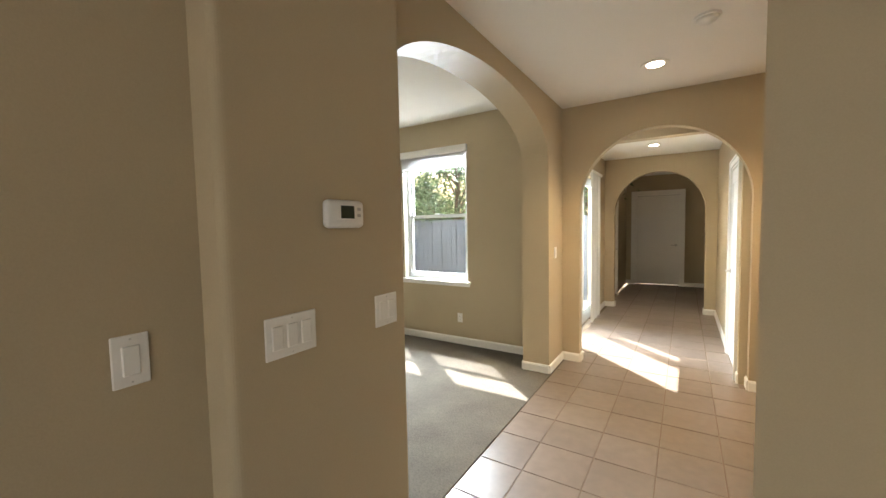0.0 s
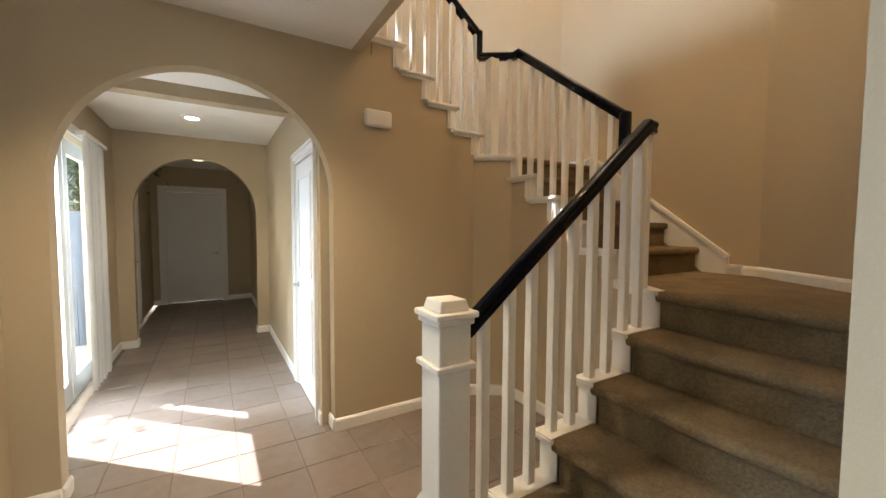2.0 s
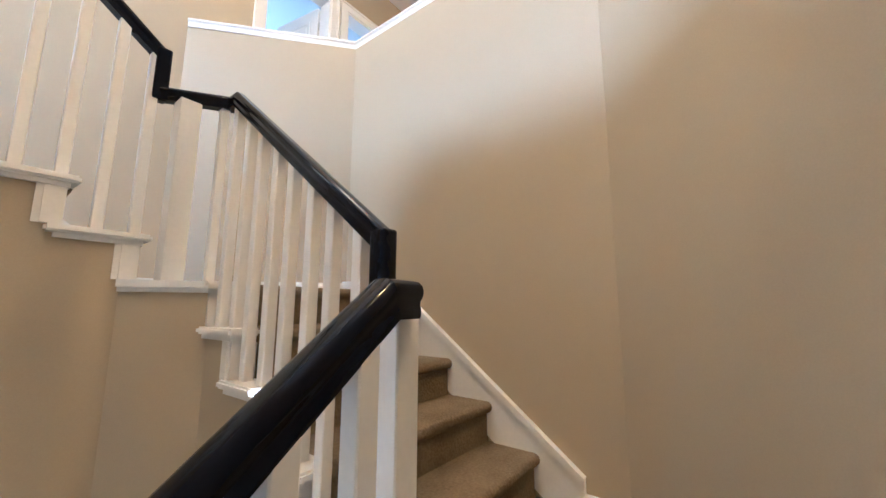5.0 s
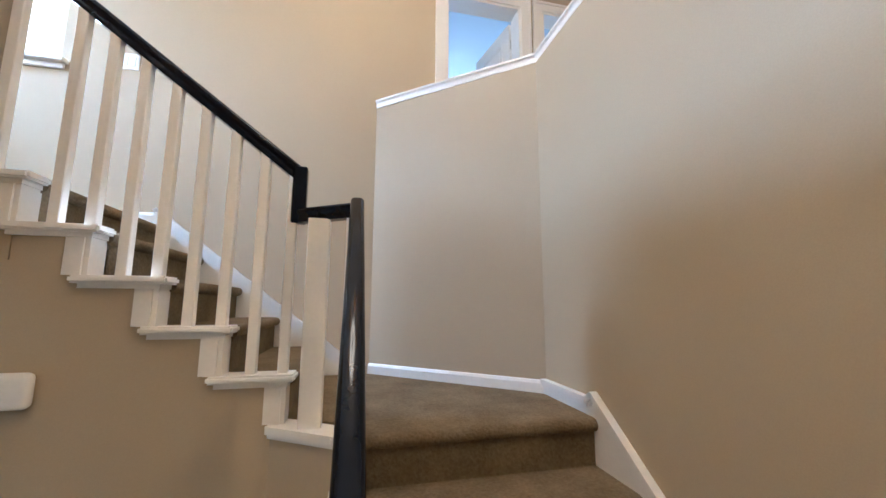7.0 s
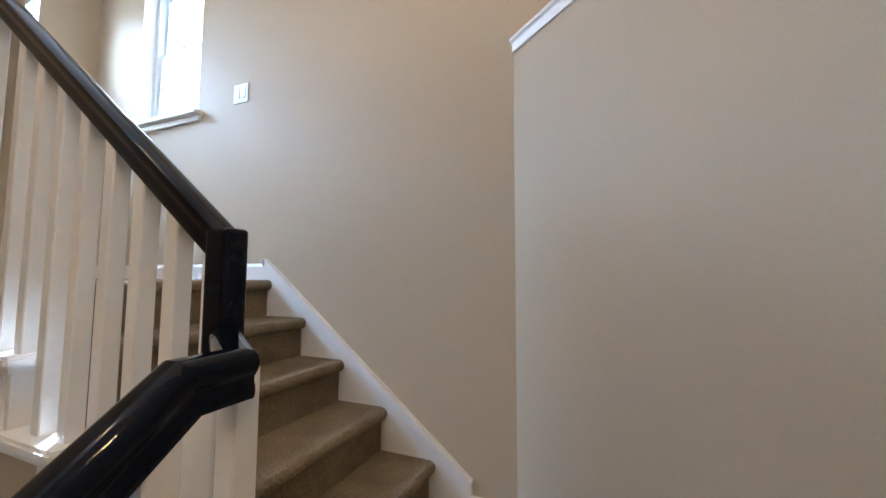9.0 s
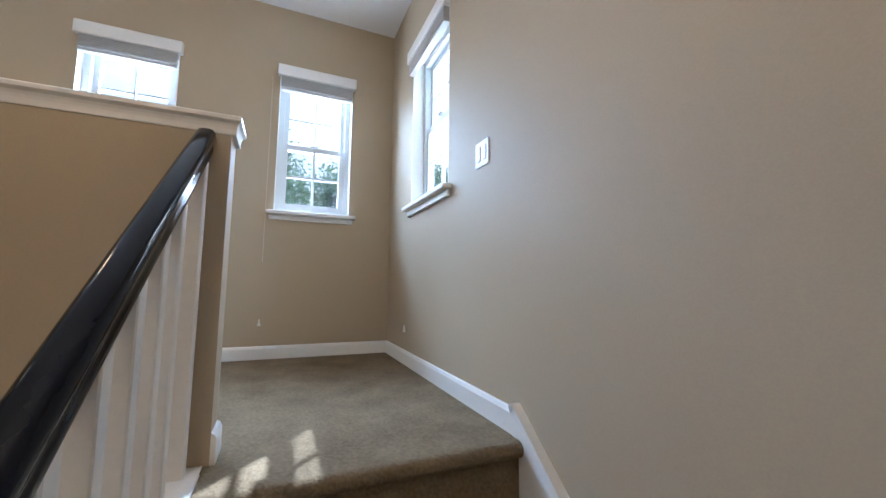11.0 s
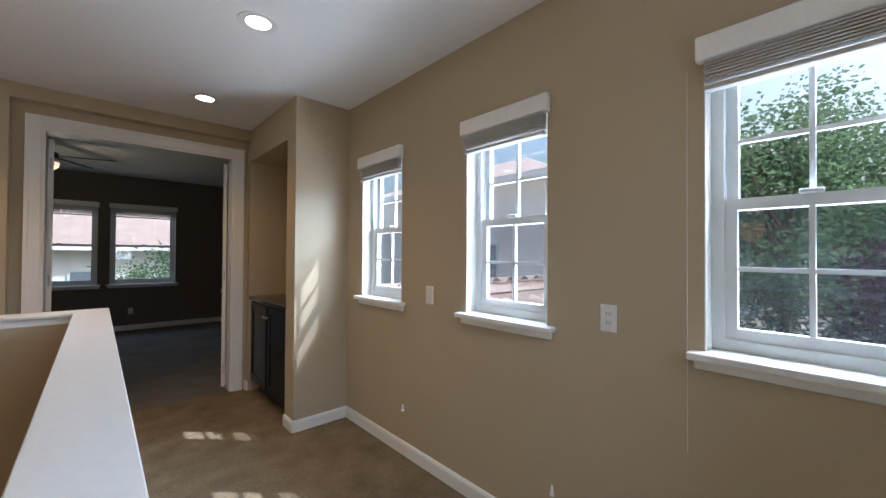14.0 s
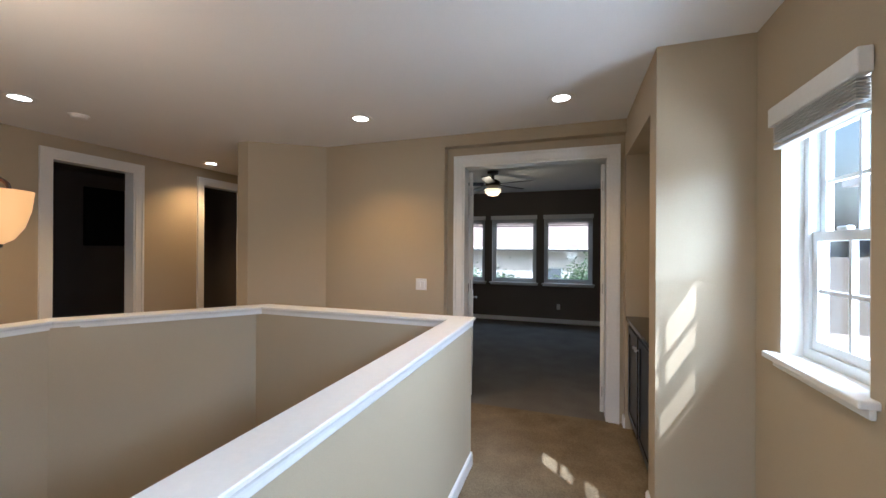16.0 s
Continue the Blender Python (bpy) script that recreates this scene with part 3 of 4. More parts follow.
handrail([(RX2, 3.355, sl(3.355, E2, L2, G2)), (RX2, E2, L2), (RX2, 4.43, L2), (2.02, RY3, L2)])
handrail([(2.045, RY3, 3.140), (0.885, RY3, sl(2.045, 0.885, 3.140, G3) - 0.01)])


def jog(x, y, z0, z1, axis):
    w, t = 0.028, 0.030
    return soft_box(x - (t if axis == "x" else w), x + (t if axis == "x" else w), y - (w if axis == "x" else t), y + (w if axis == "x" else t), z0, z1, 0.010, 3)


part("rail_riser", jog(RX2, 3.375, L1 - 0.066, 2.200, "y"), RAIL, rail, "", True)
part("rail_riser", jog(2.02, RY3, L2 - 0.066, 3.155, "x"), RAIL, rail)


def baluster(x, y, z0, z1, w=0.039):
    part("baluster", soft_box(x - w / 2, x + w / 2, y - w / 2, y + w / 2, z0, z1, 0.003, 1), TRIM, rail)


for k in range(1, 6):
    xa = X1 - RUN1 * (6 - k)
    for f in (0.03, 0.15):
        x = xa + f
        if x > 0.85:
            baluster(x, RY1, R * k, min(L1, sl(x, E1, L1, G1)) - 0.06)
for f, w in ((0.12, 0.036), (0.45, 0.085), (0.78, 0.036)):
    baluster(2.0 + 0.28 * f, RY1 + 0.33 * f, R * 6, L1 - 0.06, w)
for k in range(7, 11):
    ya = Y2 - RUN2 * (11 - k)
    for f in (0.055, 0.187):
        y = ya + f
        baluster(RX2, y, R * k, min(L2, sl(y, E2, L2, G2)) - 0.06)
for f, w in ((0.08, 0.036), (0.55, 0.085)):
    baluster(RX2 - 0.27 * f, 4.44 + 0.155 * f, R * 11, L2 - 0.06, w)
for k in range(12, 16):
    xa = X3 - RUN3 * (k - 12)
    for f in (0.015, 0.135):
        x = xa - f
        baluster(x, RY3, R * k, sl(2.045, x, 3.140, G3) - 0.06)
baluster(0.94, RY3, TOP, sl(2.045, 0.94, 3.140, G3) - 0.06)

newel = thing("newel_post", 0.75, Y1 - 0.02, 0, "white boxed newel post with stepped cap at the stair foot", "post")


def square_stack(rows):
    bm = bmesh.new()
    for w, z0, z1 in rows:
        box(bm, -w, w, -w, w, z0, z1)
    bmesh.ops.bevel(bm, geom=bm.edges[:], offset=0.004, segments=1, affect="EDGES")
    return bm


part("base", square_stack([(0.086, 0, 0.43)]), TRIM, newel)
bm = bmesh.new()
lo = [bm.verts.new((a * 0.086, b * 0.086, 0.43)) for a, b in ((-1, -1), (1, -1), (1, 1), (-1, 1))]
hi = [bm.verts.new((a * 0.067, b * 0.067, 0.475)) for a, b in ((-1, -1), (1, -1), (1, 1), (-1, 1))]
for i in range(4):
    bm.faces.new((lo[i], lo[(i + 1) % 4], hi[(i + 1) % 4], hi[i]))
part("base_moulding", bm, TRIM, newel)
part("shaft", square_stack([(0.065, 0.43, 1.145)]), TRIM, newel)
part("band", square_stack([(0.081, 0.966, 0.990)]), TRIM, newel)
part("cap_moulding", square_stack([(0.075, 1.127, 1.151)]), TRIM, newel)
part("cap_plate", square_stack([(0.086, 1.151, 1.173)]), TRIM, newel)
bm = square_stack([(0.062, 1.173, 1.213)])
for v in bm.verts:
    if v.co.z > 1.195:
        v.co.x, v.co.y = v.co.x * 0.86, v.co.y * 0.86
part("cap_top", bm, TRIM, newel)


# ---------------------------------------------------------------- baseboards and casings
def baseboard(name, p, q, z, out, high=0.09):
    """A white board on a wall from p to q; out: the way off the wall."""
    p, q, o = Vector((*p, z)), Vector((*q, z)), Vector((*out, 0)).normalized()
    prof = [(0, 0), (0.015, 0), (0.015, high - 0.018), (0.008, high - 0.004), (0, high)]
    bm = prism([p + o * a + Vector((0, 0, b)) for a, b in prof], q - p)
    structure(name, bm, TRIM, "white painted baseboard", "baseboard")


S2 = math.sqrt(0.5)
for p, q, z, o in (
    ((XF, YA), (-0.67, YA), 0, (0, -1)), ((0.76, YA), B2, 0, (0, -1)), ((XF, 4.08), (XF, YA), 0, (1, 0)), ((XF - 0.27, 4.08), (XF, 4.08), 0, (0, -1)),
    ((XF - 0.27, 4.49), (-5.4, 4.49), 0.006, (0, -1)), ((XF - 0.27, 4.08), (XF - 0.27, 4.49), 0.006, (-1, 0)), (B1, A2, 0, (-1, 0)), ((0.85, Y1), A1, 0, (0, 1)), (A1, B1, 0, (-0.8, 0.6)), (A2, B2, 0, (-0.4, -0.9)),
    ((-0.67, YA), (-0.67, YA + 0.13), 0, (1, 0)), ((0.76, YA), (0.76, YA + 0.13), 0, (-1, 0)), ((HALL, 5.70), (HALL, 7.7), 0, (-1, 0)), ((HALL, 7.83), (HALL, 10.7), 0, (-1, 0)), ((HALL, 4.705), (HALL, 4.79), 0, (-1, 0)),
    ((0.55, 7.7), (HALL, 7.7), 0, (0, -1)), ((-0.94, 7.7), (-0.78, 7.7), 0, (0, -1)), ((0.55, 7.7), (0.55, 7.83), 0, (-1, 0)), ((-0.78, 7.7), (-0.78, 7.83), 0, (1, 0)), ((-0.94, 7.07), (-0.94, 7.7), 0, (1, 0)),
    ((-0.94, 10.7), (-0.81, 10.7), 0, (0, -1)), ((0.26, 10.7), (HALL, 10.7), 0, (0, -1)),
    ((-0.66, 0.91), (-0.66, 1.56), 0, (1, 0)), ((-0.765, -2.6), (-0.765, 0.885), 0, (1, 0)), ((-0.765, 0.885), (-0.68, 0.885), 0, (0, -1)), ((XF - 0.27, 1.585), (-0.68, 1.585), 0, (0, 1)), ((0.43, 1.66), (0.73, YS), 0, (-0.79, 0.61)), ((0.43, 1.66), (3.3, 1.66), 0, (0, -1)),
    (SE0, SE1, R * 6, (-S2, S2)), (SE1, (XE, 3.10), R * 6, (-1, 0)), (NE0, NE1, R * 11, (-S2, -S2)),
    ((XW, 2.16), (XW, YN), TOP, (1, 0)), ((XW, YN), (1.01, YN), TOP, (0, -1)), ((XW, 2.16), (-0.335, 2.16), TOP, (0, 1)), ((-0.335, 1.98), (-0.335, 2.16), TOP, (1, 0)),
    ((0.768, YS - 0.13), (0.768, 4.668), TOP, (-1, 0)), ((0.768, 4.668), (0.885, 4.668), TOP, (0, 1)), ((0.76, YS - 0.13), (2.53, YS - 0.13), TOP, (0, -1)), ((-0.335, 0.87), (-0.335, 0.96), TOP, (1, 0)),
    ((1.25, 0.87), (1.29, 0.87), TOP, (0, 1)), ((1.29, 0.97), (2.66, 0.97), TOP, (0, 1)), ((-1.06, -3.65), (3.46, -3.65), TOP, (0, 1)), ((-1.06, -3.65), (-1.06, 0.7), TOP, (1, 0)),
):
    baseboard("baseboard", p, q, z, o, 0.068 if z in (R * 6, R * 11) else 0.09)


def casing(name, axis, a0, a1, face, out, z0, z1, wide=0.085, thick=0.018):
    """Three white boards round a door opening, on the wall's face."""
    f0, f1 = min(face, face + out * thick), max(face, face + out * thick)
    g0, g1 = min(face, face + out * thick * 1.5), max(face, face + out * thick * 1.5)
    rows = [(a0 - wide, a0, f0, f1, z0, z1), (a1, a1 + wide, f0, f1, z0, z1), (a0 - wide, a1 + wide, f0, f1, z1, z1 + wide),
            (a0 - wide - 0.003, a0 - wide + 0.02, g0, g1, z0, z1 + wide + 0.003), (a1 + wide - 0.02, a1 + wide + 0.003, g0, g1, z0, z1 + wide + 0.003), (a0 - wide + 0.02, a1 + wide - 0.02, g0, g1, z1 + wide - 0.02, z1 + wide + 0.003)]
    bm = bmesh.new()
    for a, b, c, d, e, f in rows:
        box(bm, a, b, c, d, e, f) if axis == "x" else box(bm, c, d, a, b, e, f)
    structure(name, bm, TRIM, "white moulded door casing", "casing")


def jamb(name, axis, a0, a1, t0, t1, z0, z1, thick=0.02):
    rows = [(a0, a0 + thick, t0, t1, z0, z1), (a1 - thick, a1, t0, t1, z0, z1), (a0 + thick, a1 - thick, t0, t1, z1 - thick, z1)]
    bm = bmesh.new()
    for a, b, c, d, e, f in rows:
        box(bm, a, b, c, d, e, f) if axis == "x" else box(bm, c, d, a, b, e, f)
    structure(name, bm, TRIM, "white painted door jamb", "jamb")


def door_leaf(x, y, z, wide, high, turn, label, lever=True, panels=((0.12, 0.45), (0.52, 0.94)), knob_out=1):
    """A panelled white door, hinged at its origin, closed along local x."""
    d = thing("door", x, y, z, label, "door", turn=turn)
    part("leaf", soft_box(0, wide, -0.018, 0.018, 0.01, high, 0.003, 1), TRIM, d)
    for s in (-1, 1):
        for lo_, hi_ in panels:
            z0, z1 = lo_ * high, hi_ * high
            bm = bmesh.new()
            yy = s * 0.018
            for w, t in ((0.0, 0.008), (0.03, 0.004)):
                a, b = 0.11 + w, wide - 0.11 - w
                ya, yb = sorted((yy, yy + s * t))
                if w == 0:
                    for r in ((a, b, z0, z0 + 0.025), (a, b, z1 - 0.025, z1), (a, a + 0.025, z0 + 0.025, z1 - 0.025), (b - 0.025, b, z0 + 0.025, z1 - 0.025)):
                        box(bm, r[0], r[1], ya, yb, r[2], r[3])
                else:
                    box(bm, a + 0.02, b - 0.02, ya, yb, z0 + 0.05, z1 - 0.05)
            part("panel", bm, TRIM, d)
        h = part("handle", turned([(0.028, 0), (0.028, 0.008), (0.011, 0.012), (0.011, 0.045), (0.0, 0.05)], 16), METAL, d, "brushed nickel lever handle", True)
        h.matrix_basis = pose(wide - 0.065, s * 0.018, 0.95, -90 * s, 0, 0)
        if lever:
            g = part("lever", soft_box(wide - 0.17, wide - 0.055, s * 0.063 - 0.007, s * 0.063 + 0.007, 0.942, 0.960, 0.005, 2), METAL, d)
    for hz in (0.2, high / 2, high - 0.2):
        part("hinge", turned([(0.006, hz - 0.045), (0.006, hz + 0.045)], 10), METAL, d)
    return d


# double door of the bedroom, both leaves open
jamb("jamb_bedroom", "x", -0.21, 1.13, 0.725, 0.875, TOP, 5.39)
casing("casing_bedroom", "x", -0.21, 1.13, 0.87, 1, TOP, 5.39)
door_leaf(-0.17, 0.70, TOP, 0.64, 2.31, -106, "white panelled bedroom door standing open")
door_leaf(1.09, 0.70, TOP, 0.64, 2.31, -76, "white panelled bedroom door standing open")
# hallway
jamb("jamb_hall_end", "x", -0.74, 0.19, 10.695, 10.84, 0, 2.15)
casing("casing_hall_end", "x", -0.74, 0.19, 10.7, -1, 0, 2.15)
door_leaf(-0.72, 10.78, 0, 0.89, 2.12, 0, "white panelled door closed at the hallway end")
jamb("jamb_hall_closet", "y", 4.86, 5.62, HALL - 0.005, HALL + 0.14, 0, 2.06)
casing("casing_hall_closet", "y", 4.86, 5.62, HALL, -1, 0, 2.06, 0.07)
door_leaf(HALL + 0.019, 4.88, 0, 0.72, 2.03, 90, "white panelled closet door closed in the hallway")
jamb("jamb_hall_west", "y", 8.3, 9.1, -1.08, -0.935, 0, 2.06)
casing("casing_hall_west", "y", 8.3, 9.1, -0.94, 1, 0, 2.06, 0.07)
door_leaf(-0.98, 8.32, 0, 0.76, 2.03, 90, "white panelled door closed in the far hallway")
# upper hall
jamb("jamb_blue_room", "x", 2.92, 3.58, YN - 0.005, YN + 0.155, TOP, 5.10)
casing("casing_blue_room", "x", 2.92, 3.58, YN, -1, TOP, 5.10)
door_leaf(3.56, YN + 0.17, TOP, 0.62, 2.03, 100, "white panelled door standing open to the blue room")
jamb("jamb_bath", "x", 3.78, 4.5, YN - 0.005, YN + 0.155, TOP, 5.10)
casing("casing_bath", "x", 3.78, 4.5, YN, -1, TOP, 5.10)
jamb("jamb_side_room", "y", 1.43, 2.20, 4.995, 5.145, TOP, 5.45)
casing("casing_side_room", "y", 1.43, 2.20, 5.0, -1, TOP, 5.45)
jamb("jamb_passage", "y", -0.16, 0.56, 4.995, 5.145, TOP, 5.45)
casing("casing_passage", "y", -0.16, 0.56, 5.0, -1, TOP, 5.45)
door_leaf(5.16, 0.53, TOP, 0.66, 2.30, -40, "white panelled side door standing ajar")
tv = thing("television", 6.98, 0.585, 5.02, "black flat television on the wall of the dim room", "television")
part("screen", soft_box(-0.02, 0.02, -0.30, 0.30, -0.44, 0.44, 0.008, 1), SCREEN, tv)


# ---------------------------------------------------------------- windows
def sash_window(name, m, wide, high, label, grid=True, deep=0.08, sill=True, blind=0.085, val=0.085, over=0.018, split=0.5, screen=True, group=""):
    """A white hung window, centred at its opening's bottom: local x along the wall, y out of the room, z up."""
    w = new(name)
    w.empty_display_size = 0.05
    w.matrix_world = m
    tagged(w, label, "window", group, "structure")
    h = wide / 2
    part("reveal", boxes((-h, -h + 0.004, 0, deep, 0, high), (h - 0.004, h, 0, deep, 0, high), (-h, h, 0, deep, high - 0.004, high)), TRIM, w)
    fr = 0.042
    bm = boxes((-h, -h + fr, deep, deep + 0.07, 0, high), (h - fr, h, deep, deep + 0.07, 0, high), (-h + fr, h - fr, deep, deep + 0.07, 0, fr), (-h + fr, h - fr, deep, deep + 0.07, high - fr, high))
    part("window_frame", bm, VINYL, w)
    mid = high * split
    for z0, z1, y in ((fr, mid + 0.02, deep + 0.012), (mid - 0.02, high - fr, deep + 0.04)):
        a = h - fr
        s = part("sash", boxes((-a, -a + 0.036, y, y + 0.026, z0, z1), (a - 0.036, a, y, y + 0.026, z0, z1), (-a + 0.036, a - 0.036, y, y + 0.026, z0, z0 + 0.040), (-a + 0.036, a - 0.036, y, y + 0.026, z1 - 0.040, z1)), VINYL, w)
        p = part("pane", boxes((-a + 0.036, a - 0.036, y + 0.012, y + 0.016, z0 + 0.04, z1 - 0.04)), PANE, s)
        p.visible_shadow = False
        if grid:
            c = (z0 + z1) / 2
            part("muntin", boxes((-0.008, 0.008, y + 0.004, y + 0.024, z0 + 0.04, z1 - 0.04)), VINYL, s)
            part("muntin", boxes((-a + 0.036, a - 0.036, y + 0.005, y + 0.023, c - 0.008, c + 0.008)), VINYL, s)
    if screen:
        part("insect_screen", boxes((-h + fr, h - fr, deep + 0.062, deep + 0.064, fr, mid)), INSECT_SCREEN, w, "fine grey insect screen")
    part("latch", soft_box(-0.03, 0.03, deep - 0.012, deep + 0.014, mid + 0.018, mid + 0.034, 0.004, 1), VINYL, w)
    if sill:
        part("window_sill", soft_box(-h - 0.045, h + 0.045, -0.055, deep, -0.026, 0.002, 0.006, 2), TRIM, w)
        part("apron", soft_box(-h - 0.03, h + 0.03, -0.018, 0.0, -0.062, -0.026, 0.004, 1), TRIM, w)
    if val:
        v = part("valance", soft_box(-h - over, h + over, -0.045, -0.003, high - 0.025, high - 0.025 + val, 0.004, 1), TRIM, w)
        for i in range(max(1, int(blind / 0.011))):
            part("slat", boxes((-h + 0.008, h - 0.008, -0.035, 0.005, high - 0.029 - 0.011 * i - 0.006, high - 0.029 - 0.011 * i)), BLIND, v)
        part("bottom_rail", soft_box(-h + 0.008, h - 0.008, -0.035, 0.005, high - blind - 0.047, high - blind - 0.029, 0.003, 1), BLIND, v)
    return w


GW = "windows of the upper hall"
for i, y in enumerate((4.75, 3.575, 2.40)):
    sash_window("window_%d" % (i + 1), pose(XW, y + 0.27, 4.09, 0, 0, 90), 0.54, 1.05, "white hung window with grid and raised grey blind", group=GW)
sash_window("window_4", pose(0.075, YN, 4.09), 0.63, 1.05, "white hung window with grid on the stair wall", blind=0.07)
for i, (a, b) in enumerate(LIV):
    sash_window("window_%d" % (i + 5), pose((a + b) / 2, 4.49, 0.80), b - a, 1.62, "white living room window with raised pleated shade", grid=False, blind=0.15, split=0.51)
for i, a in enumerate(BW):
    sash_window("window_%d" % (i + 7), pose(a + 0.47, -3.65, 3.86, 0, 0, 180), 0.94, 1.36, "white bedroom window with raised dark blind", grid=False, blind=0.13, screen=False)

# glazed patio doors of the hallway
patio = thing("patio_door", -1.0, 6.10, 0, "white framed glazed patio door letting in sun", "door")
for y0, y1 in ((-0.88, -0.01), (0.01, 0.88)):
    leaf = part("leaf", boxes((-0.02, 0.02, y0, y0 + 0.10, 0.02, 2.18), (-0.02, 0.02, y1 - 0.10, y1, 0.02, 2.18), (-0.02, 0.02, y0 + 0.10, y1 - 0.10, 0.02, 0.20), (-0.02, 0.02, y0 + 0.10, y1 - 0.10, 2.06, 2.18)), VINYL, patio)
    p = part("pane", boxes((-0.003, 0.003, y0 + 0.10, y1 - 0.10, 0.20, 2.06)), PANE, leaf)
    p.visible_shadow = False
casing("casing_patio", "y", 5.20, 7.00, -0.94, 1, 0, 2.22, 0.07)

CLOTH = material("pale_grey_curtain_cloth", (0.62, 0.62, 0.60), 0.9, grain=300, vary=0.06, bump=0.2, spec=0.1)
curtain = thing("curtain", -0.885, 6.24, 0.03, "pale grey curtain in vertical folds beside the patio door", "curtain")
bm = bmesh.new()
rows_ = []
for sgn in (1, -1):
    line = []
    for i in range(61):
        y = 0.70 * i / 60
        line.append((0.022 * math.sin(i * 0.73) + 0.006 * math.sin(i * 0.31) + sgn * 0.0015, y))
    rows_.append(line)
outline = [(x, y, 0) for x, y in rows_[0]] + [(x, y, 0) for x, y in rows_[1][::-1]]
part("cloth", prism(outline, (0, 0, 2.20)), CLOTH, curtain, "", True)
part("headrail", soft_box(-0.037, 0.03, -0.03, 0.73, 2.20, 2.24, 0.005, 1), TRIM, curtain)

window_light(-2.0, 6.10, 2.4, 1.8, 1.2, (1, 0, -0.5), 15)
for a, b in LIV:
    window_light((a + b) / 2, 5.6, 2.3, 1.0, 1.2, (0, -1, -0.4), 130)
window_light(XW - 1.1, 3.85, 5.6, 3.2, 1.0, (1, 0, -0.25), 360)
# upward lamp added for the ceiling: bounce off the sunlit roof
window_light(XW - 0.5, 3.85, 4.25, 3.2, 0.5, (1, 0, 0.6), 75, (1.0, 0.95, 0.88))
window_light(0.075, YN + 1.1, 5.6, 1.0, 1.0, (0, -1, -0.25), 92)
# the same upward lamp added below the stair window
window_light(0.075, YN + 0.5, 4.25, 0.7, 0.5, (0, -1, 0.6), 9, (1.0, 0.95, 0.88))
window_light(1.3, -4.9, 5.6, 3.2, 1.0, (0, 1, -0.75), 22)
# lamp added in an unseen opening of the blue room
window_light(3.7, 8.75, 4.6, 1.1, 1.1, (0, -1, 0), 9)
# lamp added in the unseen south opening to brighten foyer and passage
window_light(1.1, -2.62, 1.25, 2.8, 2.0, (0, 1, 0.25), 3.0)


# ---------------------------------------------------------------- lamps and fixtures
def downlight(x, y, z, power, tint=(1.0, 0.80, 0.55), label="lit round recessed ceiling light with white rim"):
    d = thing("ceiling_light", x, y, z, label, "ceiling light", "recessed ceiling lights")
    part("rim", turned([(0.062, -0.004), (0.098, -0.006), (0.102, -0.002), (0.102, 0.0)], 32, False), TRIM, d, "", True)
    part("lens", turned([(0.0, -0.003), (0.062, -0.003), (0.062, 0.0)], 24), LAMP_ON, d)
    lamp = new("downlight_lamp", bpy.data.lights.new("downlight_lamp", "SPOT"))
    lamp.data.energy, lamp.data.spot_size, lamp.data.spot_blend, lamp.data.shadow_soft_size, lamp.data.color = power, radians(120), 0.8, 0.06, tint
    lamp.matrix_world = look((x, y, z - 0.02), (x, y, z - 1))
    return d


AMBER = (1.0, 0.56, 0.20)
for x, y, z, p, c in ((0.055, 3.85, GC, 38, (1.0, 0.76, 0.46)), (-0.12, 6.7, 2.60, 14, (1.0, 0.80, 0.55)), (0.18, 1.59, UC, 20, AMBER), (1.82, 1.66, UC, 36, AMBER), (4.02, 2.84, UC, 55, AMBER), (0.18, 2.95, UC, 18, AMBER), (4.62, 0.75, UC, 40, AMBER)):
    downlight(x, y, z, p, c)


def smoke_detector(x, y, z):
    d = thing("smoke_detector", x, y, z, "round white smoke detector on the ceiling", "smoke detector")
    part("base", turned([(0.0, -0.012), (0.068, -0.012), (0.072, 0.0)], 28), PLASTIC, d, "", True)
    part("cover", turned([(0.0, -0.036), (0.038, -0.036), (0.054, -0.026), (0.058, -0.012)], 28), PLASTIC, d, "", True)


smoke_detector(0.362, 3.25, GC)
smoke_detector(4.06, 2.46, UC)

dome = thing("dome_light", -0.13, 9.0, 2.60, "lit frosted dome light on the far hallway ceiling", "ceiling light")
part("shade", turned([(0.0, -0.10), (0.08, -0.09), (0.13, -0.05), (0.15, -0.01)], 28), WARM_ON, dome, "", True)
part("rim", turned([(0.15, -0.012), (0.16, -0.012), (0.16, 0.0)], 28, False), METAL, dome)


